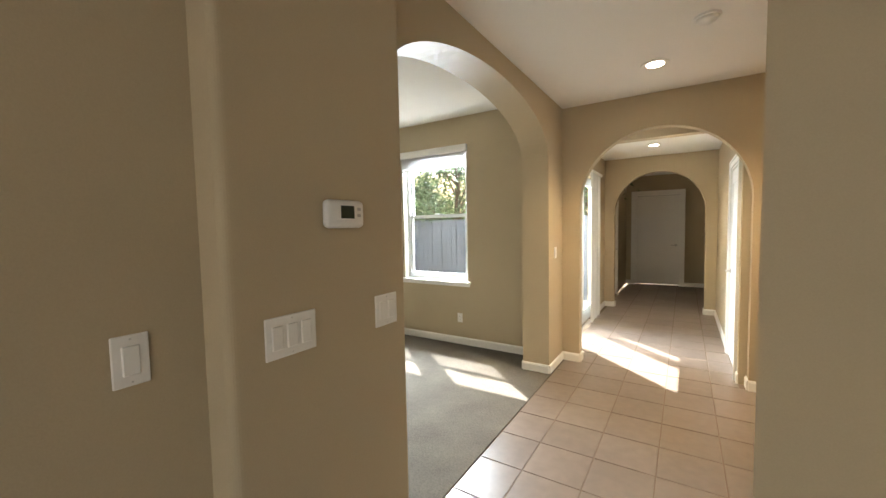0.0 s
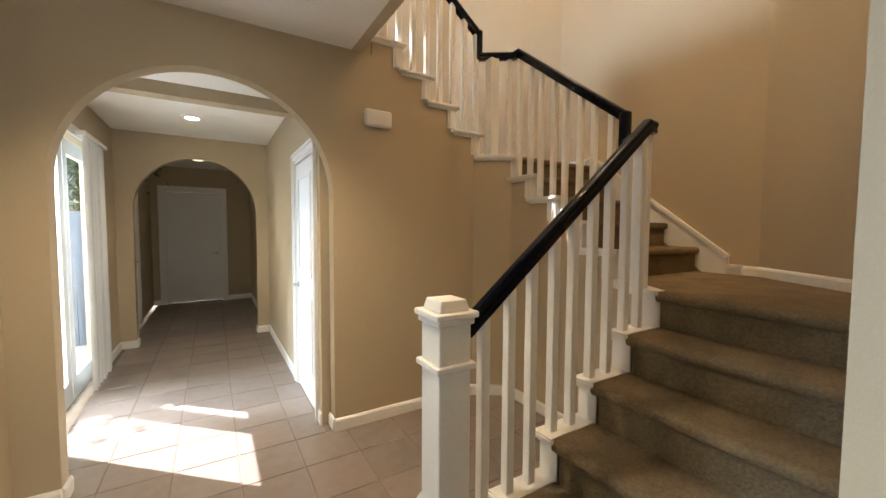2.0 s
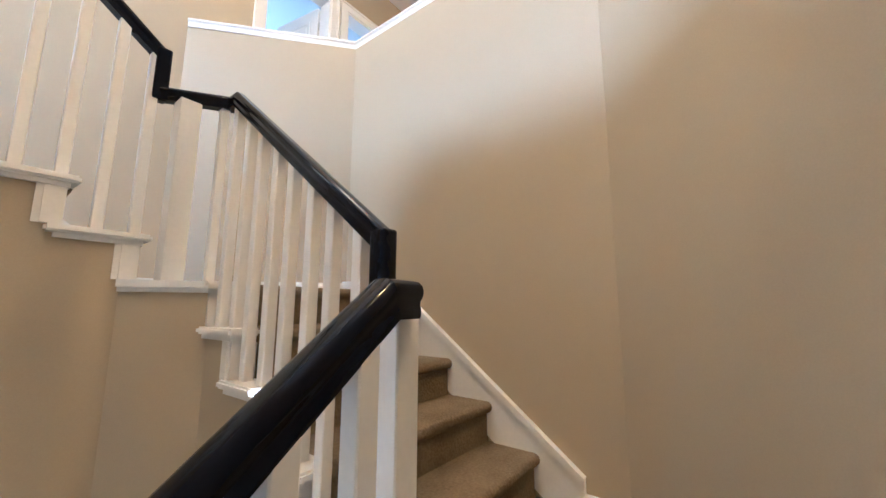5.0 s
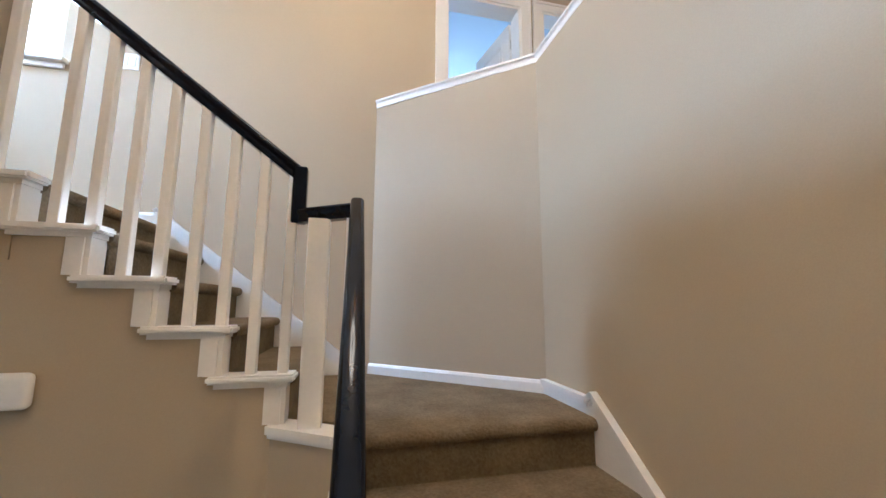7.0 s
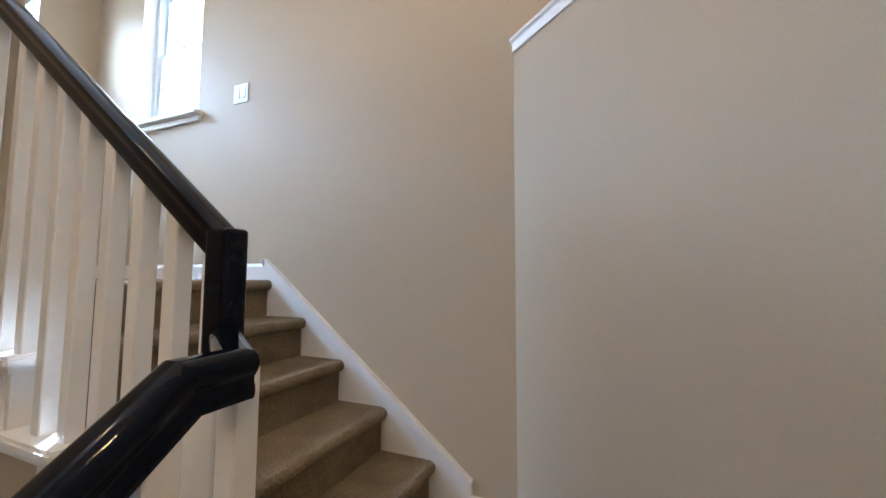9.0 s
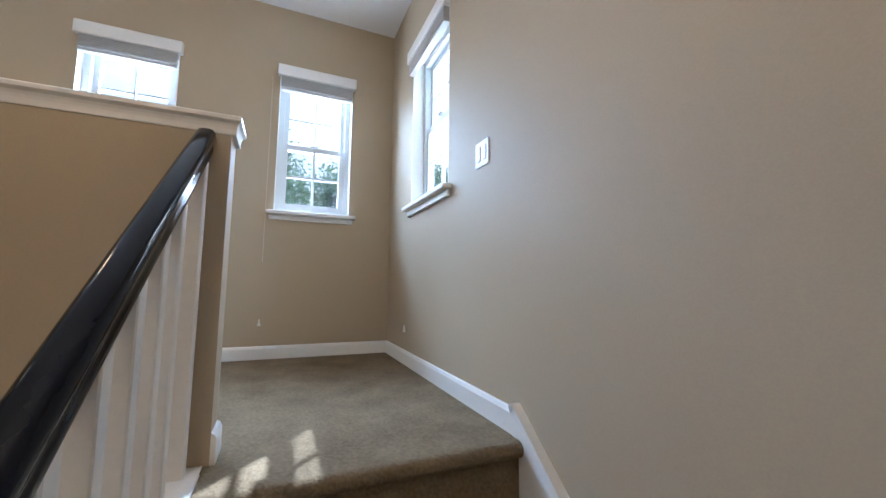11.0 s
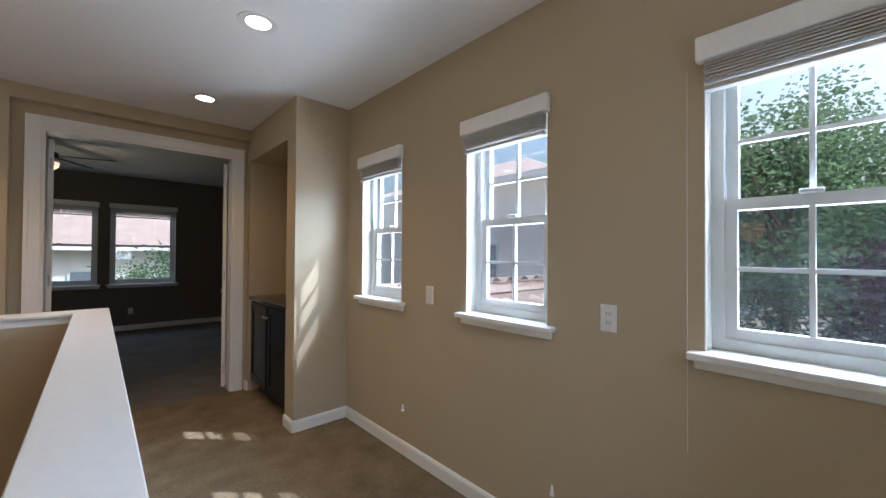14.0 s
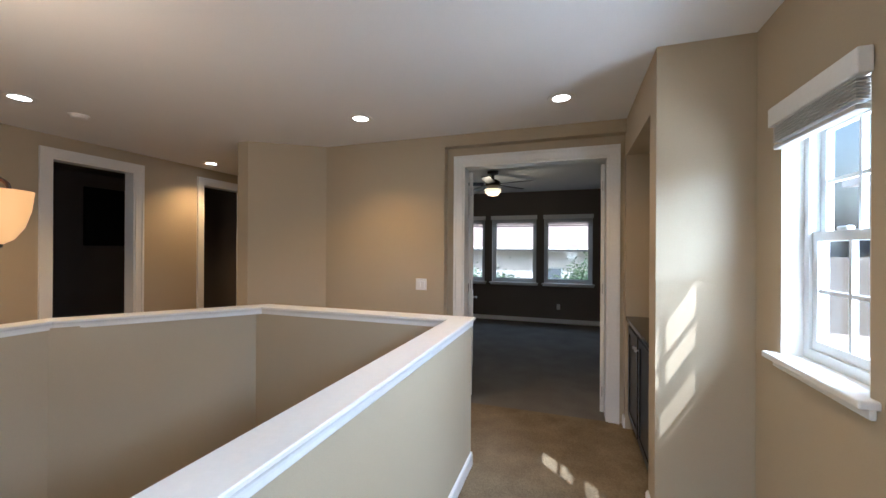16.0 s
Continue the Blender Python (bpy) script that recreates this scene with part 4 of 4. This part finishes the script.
def plate(name, m, gangs, label, category, kind="rocker"):
    """A wall plate: local x along the wall, y off the wall, z up, centred."""
    d = thing(name, 0, 0, 0, label, category)
    d.matrix_world = m
    w = 0.07 + 0.046 * (gangs - 1)
    part("plate", soft_box(-w / 2, w / 2, 0, 0.006, -0.0575, 0.0575, 0.003, 2), PLASTIC, d)
    for i in range(gangs):
        c = (i - (gangs - 1) / 2) * 0.046
        if kind == "rocker":
            part("rocker", soft_box(c - 0.0165, c + 0.0165, 0.004, 0.010, -0.033, 0.033, 0.002, 1), PLASTIC, d)
        elif kind == "toggle":
            part("toggle", soft_box(c - 0.005, c + 0.005, 0.004, 0.018, -0.004, 0.014, 0.002, 1), PLASTIC, d)
        elif kind == "outlet":
            for s in (-0.019, 0.019):
                o = part("socket", soft_box(c - 0.017, c + 0.017, 0.004, 0.009, s - 0.014, s + 0.014, 0.003, 1), PLASTIC, d)
                for e in (-0.006, 0.006):
                    part("slot", boxes((c + e - 0.001, c + e + 0.001, 0.0088, 0.0094, s - 0.004, s + 0.006)), SCREEN, o)
    for s in (-0.048, 0.048):
        part("screw", turned([(0.003, 0), (0.002, 0.0072), (0.0, 0.0075)], 8), METAL, d).matrix_basis = pose(0, 0, s, -90, 0, 0)
    return d


def on_wall(x, y, z, facing):
    return pose(x, y, z, 0, 0, {"n": 0, "s": 180, "e": -90, "w": 90}[facing])


plate("light_switch", on_wall(-0.66, 1.062, 1.197, "e"), 3, "white triple rocker switch plate on the tan wall", "light switch")
plate("light_switch", on_wall(-0.66, 1.46, 1.19, "e"), 2, "white double rocker switch plate on the tan wall", "light switch")
plate("light_switch", on_wall(-0.765, 0.73, 1.208, "e"), 1, "white single rocker switch plate on the tan wall", "light switch")
plate("light_switch", on_wall(0.765, YN, 4.14, "s"), 2, "white double rocker switch plate beside the stair window", "light switch")
plate("light_switch", on_wall(1.53, 0.97, 4.20, "n"), 2, "white double rocker switch plate beside the bedroom door", "light switch")
plate("outlet", on_wall(XW, 4.41, 4.165, "e"), 1, "white wall outlet between upper hall windows", "outlet", "outlet")
plate("outlet", on_wall(XW, 3.25, 4.165, "e"), 1, "white blank wall plate between upper hall windows", "outlet", "blank")
for x in (-4.10, -2.10):
    plate("outlet", on_wall(x, 4.49, 0.34, "s"), 1, "white wall outlet low in the living room", "outlet", "outlet")
plate("light_switch", on_wall(XF, 4.30, 1.2, "e"), 1, "white single rocker switch plate on the foyer wall", "light switch")
plate("outlet", on_wall(0.35, -3.65, 3.38, "n"), 1, "white wall outlet in the dim bedroom", "outlet", "outlet")

th = thing("thermostat", 0, 0, 0, "white plastic thermostat with a dark display", "thermostat")
th.matrix_world = on_wall(-0.66, 1.258, 1.535, "e")
part("body", soft_box(-0.078, 0.078, 0, 0.032, -0.044, 0.044, 0.016, 4), PLASTIC, th, "", True)
part("display", soft_box(-0.030, 0.026, 0.0305, 0.0335, -0.014, 0.026, 0.001, 1), LCD, th, "dark green thermostat display")
part("door_flap", soft_box(-0.050, 0.050, 0.0310, 0.0328, -0.034, -0.020, 0.001, 1), PLASTIC, th)
for dx in (-0.03, -0.01, 0.01, 0.03):
    part("button", soft_box(dx - 0.006, dx + 0.006, 0.0320, 0.0345, -0.031, -0.023, 0.001, 1), PLASTIC, th)
for dz in (-0.004, 0.016):
    part("button", soft_box(-0.058, -0.042, 0.0308, 0.0345, dz - 0.005, dz + 0.005, 0.002, 1), GREY_PLASTIC, th)

chime = thing("door_chime", 1.088, YA, 2.26, "white plastic door chime box on the tan wall", "door chime")
part("cover", soft_box(-0.105, 0.105, -0.045, 0.0, -0.062, 0.062, 0.022, 5), PLASTIC, chime, "", True)

for y, z in ((4.15, 3.33), (4.70, 3.29), (2.98, 3.36)):
    t = thing("cord_cleat", XW, y, z, "small white plastic cord cleat on the wall", "cord cleat", "cord cleats")
    part("cleat", turned([(0.012, 0), (0.009, 0.012), (0.006, 0.03), (0.004, 0.045)], 10), PLASTIC, t).matrix_basis = pose(0.012, 0, -0.02)
for y, z0 in ((4.70, 3.72),):
    c = thing("blind_cord", XW + 0.012, y, z0, "thin white blind cord hanging by the window", "cord")
    part("cord", turned([(0.0009, 0), (0.0009, 5.10 - z0)], 6), PLASTIC, c)
t = thing("cord_cleat", -0.30, YN, 3.27, "small white plastic cord cleat on the wall", "cord cleat", "cord cleats")
part("cleat", turned([(0.012, 0), (0.009, 0.012), (0.006, 0.03), (0.004, 0.045)], 10), PLASTIC, t).matrix_basis = pose(0, -0.012, -0.02)

# cabinet in the niche
cab = thing("niche_cabinet", -0.68, 1.47, TOP, "dark espresso cabinet with two panelled doors in the niche", "cabinet")
part("body", boxes((-0.10, 0.30, -0.50, 0.50, 0.10, 0.92), (-0.10, 0.24, -0.48, 0.48, 0.0, 0.10)), ESPRESSO, cab)
for y0, y1, hy in ((-0.495, -0.005, -0.04), (0.005, 0.495, 0.04)):
    dr = part("door", soft_box(0.30, 0.32, y0, y1, 0.115, 0.905, 0.003, 1), ESPRESSO, cab)
    part("panel", boxes((0.32, 0.328, y0 + 0.02, y0 + 0.07, 0.14, 0.88), (0.32, 0.328, y1 - 0.07, y1 - 0.02, 0.14, 0.88), (0.32, 0.328, y0 + 0.07, y1 - 0.07, 0.14, 0.19), (0.32, 0.328, y0 + 0.07, y1 - 0.07, 0.83, 0.88)), ESPRESSO, dr)
    k = part("knob", turned([(0.005, 0), (0.005, 0.012), (0.014, 0.018), (0.012, 0.028), (0, 0.03)], 16), METAL, dr, "brushed nickel knob", True)
    k.matrix_basis = pose(0.328, hy, 0.80, 0, 90, 0)
top = thing("niche_countertop", -0.68, 1.47, TOP + 0.92, "dark polished stone top on the niche cabinet", "countertop")
part("slab", soft_box(-0.105, 0.345, -0.505, 0.505, 0.0, 0.035, 0.006, 2), GRANITE, top)

# ceiling fan in the bedroom
fan = thing("ceiling_fan", 1.28, -1.4, 5.78, "dark ceiling fan with a lit frosted bowl", "ceiling fan")
part("canopy", turned([(0.09, 0.0), (0.085, -0.04), (0.03, -0.06), (0.018, -0.06), (0.018, -0.14)], 24), BRONZE, fan, "", True)
part("motor", turned([(0.0, -0.12), (0.07, -0.13), (0.12, -0.17), (0.12, -0.23), (0.06, -0.27), (0.0, -0.27)], 28), BRONZE, fan, "", True)
part("bowl", turned([(0.06, -0.27), (0.13, -0.28), (0.12, -0.33), (0.07, -0.37), (0.0, -0.385)], 28), WARM_ON, fan, "lit frosted glass bowl", True)
for i in range(5):
    b = part("blade", soft_box(0.14, 0.66, -0.065, 0.065, -0.006, 0.006, 0.005, 1), ESPRESSO, fan)
    b.matrix_basis = pose(0, 0, -0.20, 10, 0, 72 * i + 20)

# chandelier over the stair
ch = thing("chandelier", 2.23, 4.05, 4.54, "bronze chandelier with lit amber glass shades", "chandelier")
part("stem", turned([(0.0, -0.10), (0.03, -0.08), (0.018, -0.02), (0.045, 0.06), (0.018, 0.14), (0.008, 0.2), (0.008, 1.12), (0.06, 1.14), (0.065, 1.17)], 20), BRONZE, ch, "", True)
for i in range(6):
    a = math.radians(60 * i + 258)
    cu = bpy.data.curves.new("arm", "CURVE")
    cu.dimensions, cu.bevel_depth, cu.bevel_resolution = "3D", 0.008, 3
    sp = cu.splines.new("BEZIER")
    pts = ((0.03, -0.04), (0.18, -0.10), (0.33, 0.10), (0.37, 0.27), (0.34, 0.22))
    sp.bezier_points.add(len(pts) - 1)
    for bp, (r, z) in zip(sp.bezier_points, pts):
        bp.co = (r * math.cos(a), r * math.sin(a), z)
        bp.handle_left_type = bp.handle_right_type = "AUTO"
    tmp = bpy.data.objects.new("arm", cu)
    me = bpy.data.meshes.new_from_object(tmp)
    bpy.data.objects.remove(tmp)
    me.materials.clear()
    me.materials.append(BRONZE)
    arm = new("arm", me)
    arm.parent = ch
    sh = part("shade", turned([(0.018, 0.0), (0.050, 0.020), (0.078, 0.065), (0.096, 0.13), (0.104, 0.205), (0.100, 0.205), (0.091, 0.13), (0.073, 0.068), (0.045, 0.026)], 24), AMBER_ON, ch, "lit amber glass bell shade", True)
    sh.matrix_basis = pose(0.36 * math.cos(a), 0.36 * math.sin(a), 0.02)
    part("socket", turned([(0.0, -0.015), (0.022, -0.01), (0.022, 0.03)], 14), BRONZE, ch, "", True).matrix_basis = pose(0.36 * math.cos(a), 0.36 * math.sin(a), 0.02)
glow = new("chandelier_lamp", bpy.data.lights.new("chandelier_lamp", "POINT"))
glow.data.energy, glow.data.shadow_soft_size, glow.data.color = 14, 0.25, (1.0, 0.72, 0.42)
glow.location = (2.23, 4.05, 5.0)
fl = new("fan_lamp", bpy.data.lights.new("fan_lamp", "POINT"))
fl.data.energy, fl.data.shadow_soft_size, fl.data.color = 5, 0.12, (1.0, 0.75, 0.45)
fl.location = (1.28, -1.4, 5.30)


# ---------------------------------------------------------------- outside
structure("ground", boxes((-400, 400, -400, 400, -0.5, -0.12)), EARTH, "dry earth around the house", "ground")
structure("patio", boxes((-9, -1.08, 4.67, 8.6, -0.12, -0.06)), CONCRETE, "concrete patio beside the house", "patio")

fence = thing("fence", -7, 8.4, -0.1, "weathered grey board fence behind the patio, blue shade in its colour", "fence")
board = mesh_of("board", soft_box(-0.069, 0.069, -0.011, 0.011, 0.02, 1.75, 0.004, 1), FENCE)
for i in range(50):
    b = new("board", board)
    b.parent, b.matrix_basis = fence, pose(-1.2 + 0.142 * i, 0, random.uniform(-0.012, 0.012), 0, random.uniform(-0.3, 0.3), 0)
for z in (0.35, 1.45):
    part("fence_rail", boxes((-1.3, 5.85, 0.011, 0.05, z, z + 0.09)), FENCE, fence)


def tree(x, y, z, high, spread, leaf, label, n=900, seed=1):
    rnd = random.Random(seed)
    t = thing("tree", x, y, z, label, "tree")
    bm = bmesh.new()
    def limb(a, b, r0, r1, seg=7):
        d = (b - a).normalized()
        s = d.orthogonal().normalized()
        u = d.cross(s)
        ra = [bm.verts.new(a + (s * math.cos(q) + u * math.sin(q)) * r0) for q in (2 * math.pi * i / seg for i in range(seg))]
        rb = [bm.verts.new(b + (s * math.cos(q) + u * math.sin(q)) * r1) for q in (2 * math.pi * i / seg for i in range(seg))]
        for i in range(seg):
            bm.faces.new((ra[i], ra[(i + 1) % seg], rb[(i + 1) % seg], rb[i]))
    trunk_top = Vector((rnd.uniform(-0.2, 0.2), rnd.uniform(-0.2, 0.2), high * 0.62))
    limb(Vector((0, 0, 0)), trunk_top * 0.5, 0.13, 0.10)
    limb(trunk_top * 0.5, trunk_top, 0.10, 0.05)
    tips = []
    for i in range(26):
        f = rnd.uniform(0.30, 1.0)
        a = trunk_top * f
        q = rnd.uniform(0, 2 * math.pi)
        reach = spread * rnd.uniform(0.5, 0.95) * (1.25 - 0.6 * f)
        b = a + Vector((math.cos(q) * reach, math.sin(q) * reach, high * rnd.uniform(0.10, 0.32)))
        limb(a, b, 0.035, 0.012, 5)
        tips += [b, a.lerp(b, 0.65), b + Vector((rnd.gauss(0, 0.2), rnd.gauss(0, 0.2), rnd.uniform(0, 0.4)))]
    part("trunk", bm, BARK, t)
    vs, fs = [], []
    for i in range(n):
        c = rnd.choice(tips) + Vector((rnd.gauss(0, 0.30), rnd.gauss(0, 0.30), rnd.gauss(0, 0.26))) * spread * 0.55
        d = Vector((rnd.gauss(0, 1), rnd.gauss(0, 1), rnd.gauss(0, 0.6))).normalized()
        s = d.orthogonal().normalized() * rnd.uniform(0.020, 0.036) * (0.6 + spread * 0.35)
        d = d * rnd.uniform(0.036, 0.065) * (0.6 + spread * 0.35)
        k = len(vs)
        up = s.cross(d).normalized() * 0.012
        vs += [c - d, c + s + up, c + d, c - s + up]
        fs += [(k, k + 1, k + 2), (k, k + 2, k + 3)]
    me = bpy.data.meshes.new("crown")
    me.from_pydata(vs, [], fs)
    me.materials.append(leaf)
    crown = new("crown", me)
    crown.parent = t
    tagged(crown, kind="stuff")
    return t


for x, y, high, spread, leaf, label, n in (
    (-3.1, 9.9, 5.4, 1.7, LEAF, "green leafy tree behind the fence", 7000), (-5.2, 9.7, 4.8, 1.6, LEAF, "green leafy tree behind the fence", 6000), (-1.9, 11.4, 5.6, 1.7, LEAF, "green leafy tree behind the fence", 6000),
    (-8.4, 4.1, 7.0, 1.5, LEAF, "tall green tree beyond the roof", 5200), (-7.3, 6.0, 5.0, 1.25, PLUM_LEAF, "plum-leaved tree beyond the roof", 5200), (-7.6, 8.3, 5.2, 1.5, PLUM_LEAF, "plum-leaved tree beyond the roof", 7000), (-16.0, -0.4, 8.6, 2.3, LEAF, "tall green tree behind the neighbouring house", 6500), (-11.8, 6.2, 7.2, 1.5, LEAF, "tall green tree beyond the roof", 5000),
    (-9.6, 9.6, 7.6, 1.9, LEAF, "tall green tree at the back", 8000), (-17.5, 6.0, 9.4, 3.0, LEAF, "tall green tree behind the neighbouring house", 7000), (-13.0, 12.0, 8.4, 2.6, LEAF, "tall green tree at the back", 7000),
    (-1.2, -10.0, 4.3, 1.7, LEAF, "green tree outside the bedroom", 7000), (2.9, -9.6, 3.6, 1.5, LEAF, "green tree outside the bedroom", 7000),
):
    tree(x, y, -0.1, high * 1.13, spread * 1.05, leaf, label, int(n * 2.4), int(abs(x * 10)))


def tile_roof(name, parent_label, origin, along, up, wide, deep, cols, rows, seed):
    """A slope of barrel tiles: along the eave, up the slope."""
    o, a, u = Vector(origin), Vector(along).normalized(), Vector(up).normalized()
    n = a.cross(u).normalized()
    roof = structure(name, prism([o - n * 0.12, o + a * wide - n * 0.12, o + a * wide + u * deep - n * 0.12, o + u * deep - n * 0.12], n * 0.10), ROOF_TILE, parent_label, "roof")
    w, d = wide / cols, deep / rows
    bm = bmesh.new()
    seg = 8
    ends = []
    for v, lift in ((0.0, 0.03), (d * 1.12, 0.0)):
        ends.append([bm.verts.new(a * (w * i / seg) + u * v + n * (lift + 0.045 * math.sin(math.pi * min(1, i / (seg * 0.62))) - (0.012 if i > seg * 0.62 else 0))) for i in range(seg + 1)])
    low = [bm.verts.new(v.co - n * 0.018) for v in ends[0]]
    for i in range(seg):
        bm.faces.new((ends[0][i], ends[0][i + 1], ends[1][i + 1], ends[1][i]))
        bm.faces.new((low[i], low[i + 1], ends[0][i + 1], ends[0][i]))
    me = mesh_of("roof_tile", bm, ROOF_TILE, True)
    for r in range(rows):
        for c in range(cols):
            t = new("roof_tile", me)
            t.parent = roof
            t.matrix_basis = Matrix.Translation(o + a * (w * c) + u * (d * r) + n * 0.0)
    return roof


def neighbour(x, y, wide, deep, high, label, facing, wins):
    """A stucco house with hip-like slopes; facing: the side whose windows show."""
    h = thing("house", x, y, -0.1, label, "house")
    part("wall", boxes((-wide / 2, wide / 2, -deep / 2, deep / 2, 0, high)), STUCCO, h)
    for a, z in wins:
        if facing == "e":
            w = part("window", boxes((wide / 2, wide / 2 + 0.05, a - 0.55, a + 0.55, z, z + 1.3)), VINYL, h)
            part("pane", boxes((wide / 2 + 0.05, wide / 2 + 0.06, a - 0.47, a + 0.47, z + 0.08, z + 1.22)), FAR_PANE, w)
            part("sill", boxes((wide / 2, wide / 2 + 0.14, a - 0.65, a + 0.65, z - 0.16, z)), STUCCO, h)
            part("lintel", boxes((wide / 2, wide / 2 + 0.10, a - 0.65, a + 0.65, z + 1.3, z + 1.46)), STUCCO, h)
        else:
            w = part("window", boxes((a - 0.55, a + 0.55, deep / 2, deep / 2 + 0.05, z, z + 1.3)), VINYL, h)
            part("pane", boxes((a - 0.47, a + 0.47, deep / 2 + 0.05, deep / 2 + 0.06, z + 0.08, z + 1.22)), FAR_PANE, w)
            part("sill", boxes((a - 0.65, a + 0.65, deep / 2, deep / 2 + 0.14, z - 0.16, z)), STUCCO, h)
    ex, ey, rise = wide / 2 + 0.5, deep / 2 + 0.5, 1.6
    part("eave", boxes((-ex, ex, -ey, ey, high - 0.02, high + 0.16)), STUCCO, h)
    bm = bmesh.new()
    if facing == "e":
        c = [(ex, -ey), (ex, ey), (-ex, ey), (-ex, -ey)]
        rg = [(0, -ey + ex * 0.9), (0, ey - ex * 0.9)]
        v = [bm.verts.new((*p, high + 0.16)) for p in c] + [bm.verts.new((*p, high + 0.16 + rise)) for p in rg]
        for f in ((0, 1, 5, 4), (1, 2, 5), (2, 3, 4, 5), (3, 0, 4)):
            bm.faces.new([v[i] for i in f])
    else:
        c = [(-ex, ey), (ex, ey), (ex, -ey), (-ex, -ey)]
        rg = [(-ex + ey * 0.9, 0), (ex - ey * 0.9, 0)]
        v = [bm.verts.new((*p, high + 0.16)) for p in c] + [bm.verts.new((*p, high + 0.16 + rise)) for p in rg]
        for f in ((0, 1, 5, 4), (1, 2, 5), (2, 3, 4, 5), (3, 0, 4)):
            bm.faces.new([v[i] for i in f])
    bmesh.ops.recalc_face_normals(bm, faces=bm.faces[:])
    part("roof", bm, ROOF_TILE, h)
    return h


neighbour(-12.0, -5.6, 7.0, 9.6, 6.7, "cream stucco two-storey house with clay tile roof", "e", ((2.6, 3.6), (-1.2, 3.6)))
neighbour(1.0, -17.0, 16.0, 8.0, 4.6, "cream stucco house with tile roof behind trees", "n", ((-4, 2.6), (0, 2.6), (4, 2.6)))

# roof over the living room
tile_roof("roof_living_north", "clay barrel tile roof over the living room", (-0.95, 5.05, 2.98), (-1, 0, 0), (0, -1, 0.36), 5.05, 2.75, 20, 10, 3)
tile_roof("roof_living_south_tiles", "clay barrel tiles on the south slope of the living room roof", (-6.0, -0.6, 3.60), (1, 0, 0), (0, 1, 0.174), 5.05, 3.10, 20, 10, 4)
structure("roof_living_south", prism([(-6.0, 2.48, 3.90), (-0.95, 2.48, 3.90), (-0.95, -2.8, 2.98), (-6.0, -2.8, 2.98)], (0, 0, 0.1)), ROOF_TILE, "clay tile roof over the living room", "roof")
structure("wall_living_gable", prism([(-5.55, 4.67, 2.9), (-5.55, -2.75, 2.9), (-5.55, 2.48, 3.85)], (0.15, 0, 0)), STUCCO, "cream stucco gable of the living room", "wall")
structure("roof_hall", boxes((-1.4, 3.6, 5.77, 11.2, 2.75, 2.9)), ROOF_TILE, "flat roof over the hallway", "roof")
structure("roof_main", boxes((-1.15, 8.2, -4.0, 5.95, 6.0, 6.15), (2.4, 5.8, 5.95, 8.8, 6.0, 6.15)), ROOF_TILE, "roof over the upper floor", "roof")
structure("wall_outer", boxes((3.45, 3.6, YN + 0.15, 10.9, 0, 2.75), (0.84, 3.6, 10.75, 10.9, 0, 2.75), (3.45, 3.6, -2.75, YN + 0.15, 0, TOP - 0.1), (3.6, 6.2, 5.77, 5.9, TOP, 3.05)), STUCCO, "cream stucco outer walls", "wall")


# ---------------------------------------------------------------- floor tiles
P = 0.345
slab = structure("floor_tile", boxes((XF + 0.02, HALL + 0.14, 0.0, 10.84, -0.1, -0.004), (HALL + 0.14, XI + 0.1, 0.0, YA + 0.02, -0.1, -0.004)), GROUT, "beige ceramic tile floor of foyer and hallway", "floor")
sizes = {}


def tile_mesh(w, d):
    key = (round(w, 3), round(d, 3))
    if key not in sizes:
        sizes[key] = mesh_of("tile", soft_box(0, w, 0, d, -0.010, 0.0, 0.0035, 2), TILE)
    return sizes[key]


for i in range(-2, 8):
    for j in range(-10, 23):
        x0, y0 = -0.195 + P * i, 3.22 + P * j
        x1, y1 = x0 + P - 0.007, y0 + P - 0.007
        lim = XI if y0 < YA - 0.02 else HALL
        x0, y0, x1, y1 = max(x0, XF + 0.025 if y0 < YA else -0.94), max(y0, 0.0), min(x1, lim), min(y1, 10.7)
        if y0 < YA < y1 and x0 > 0.74:
            y1 = YA
        if x1 - x0 < 0.03 or y1 - y0 < 0.03:
            continue
        t = new("tile", tile_mesh(x1 - x0, y1 - y0))
        t.parent = slab
        t.matrix_basis = pose(x0, y0, random.uniform(-0.0006, 0.0006), random.uniform(-0.05, 0.05), random.uniform(-0.05, 0.05))
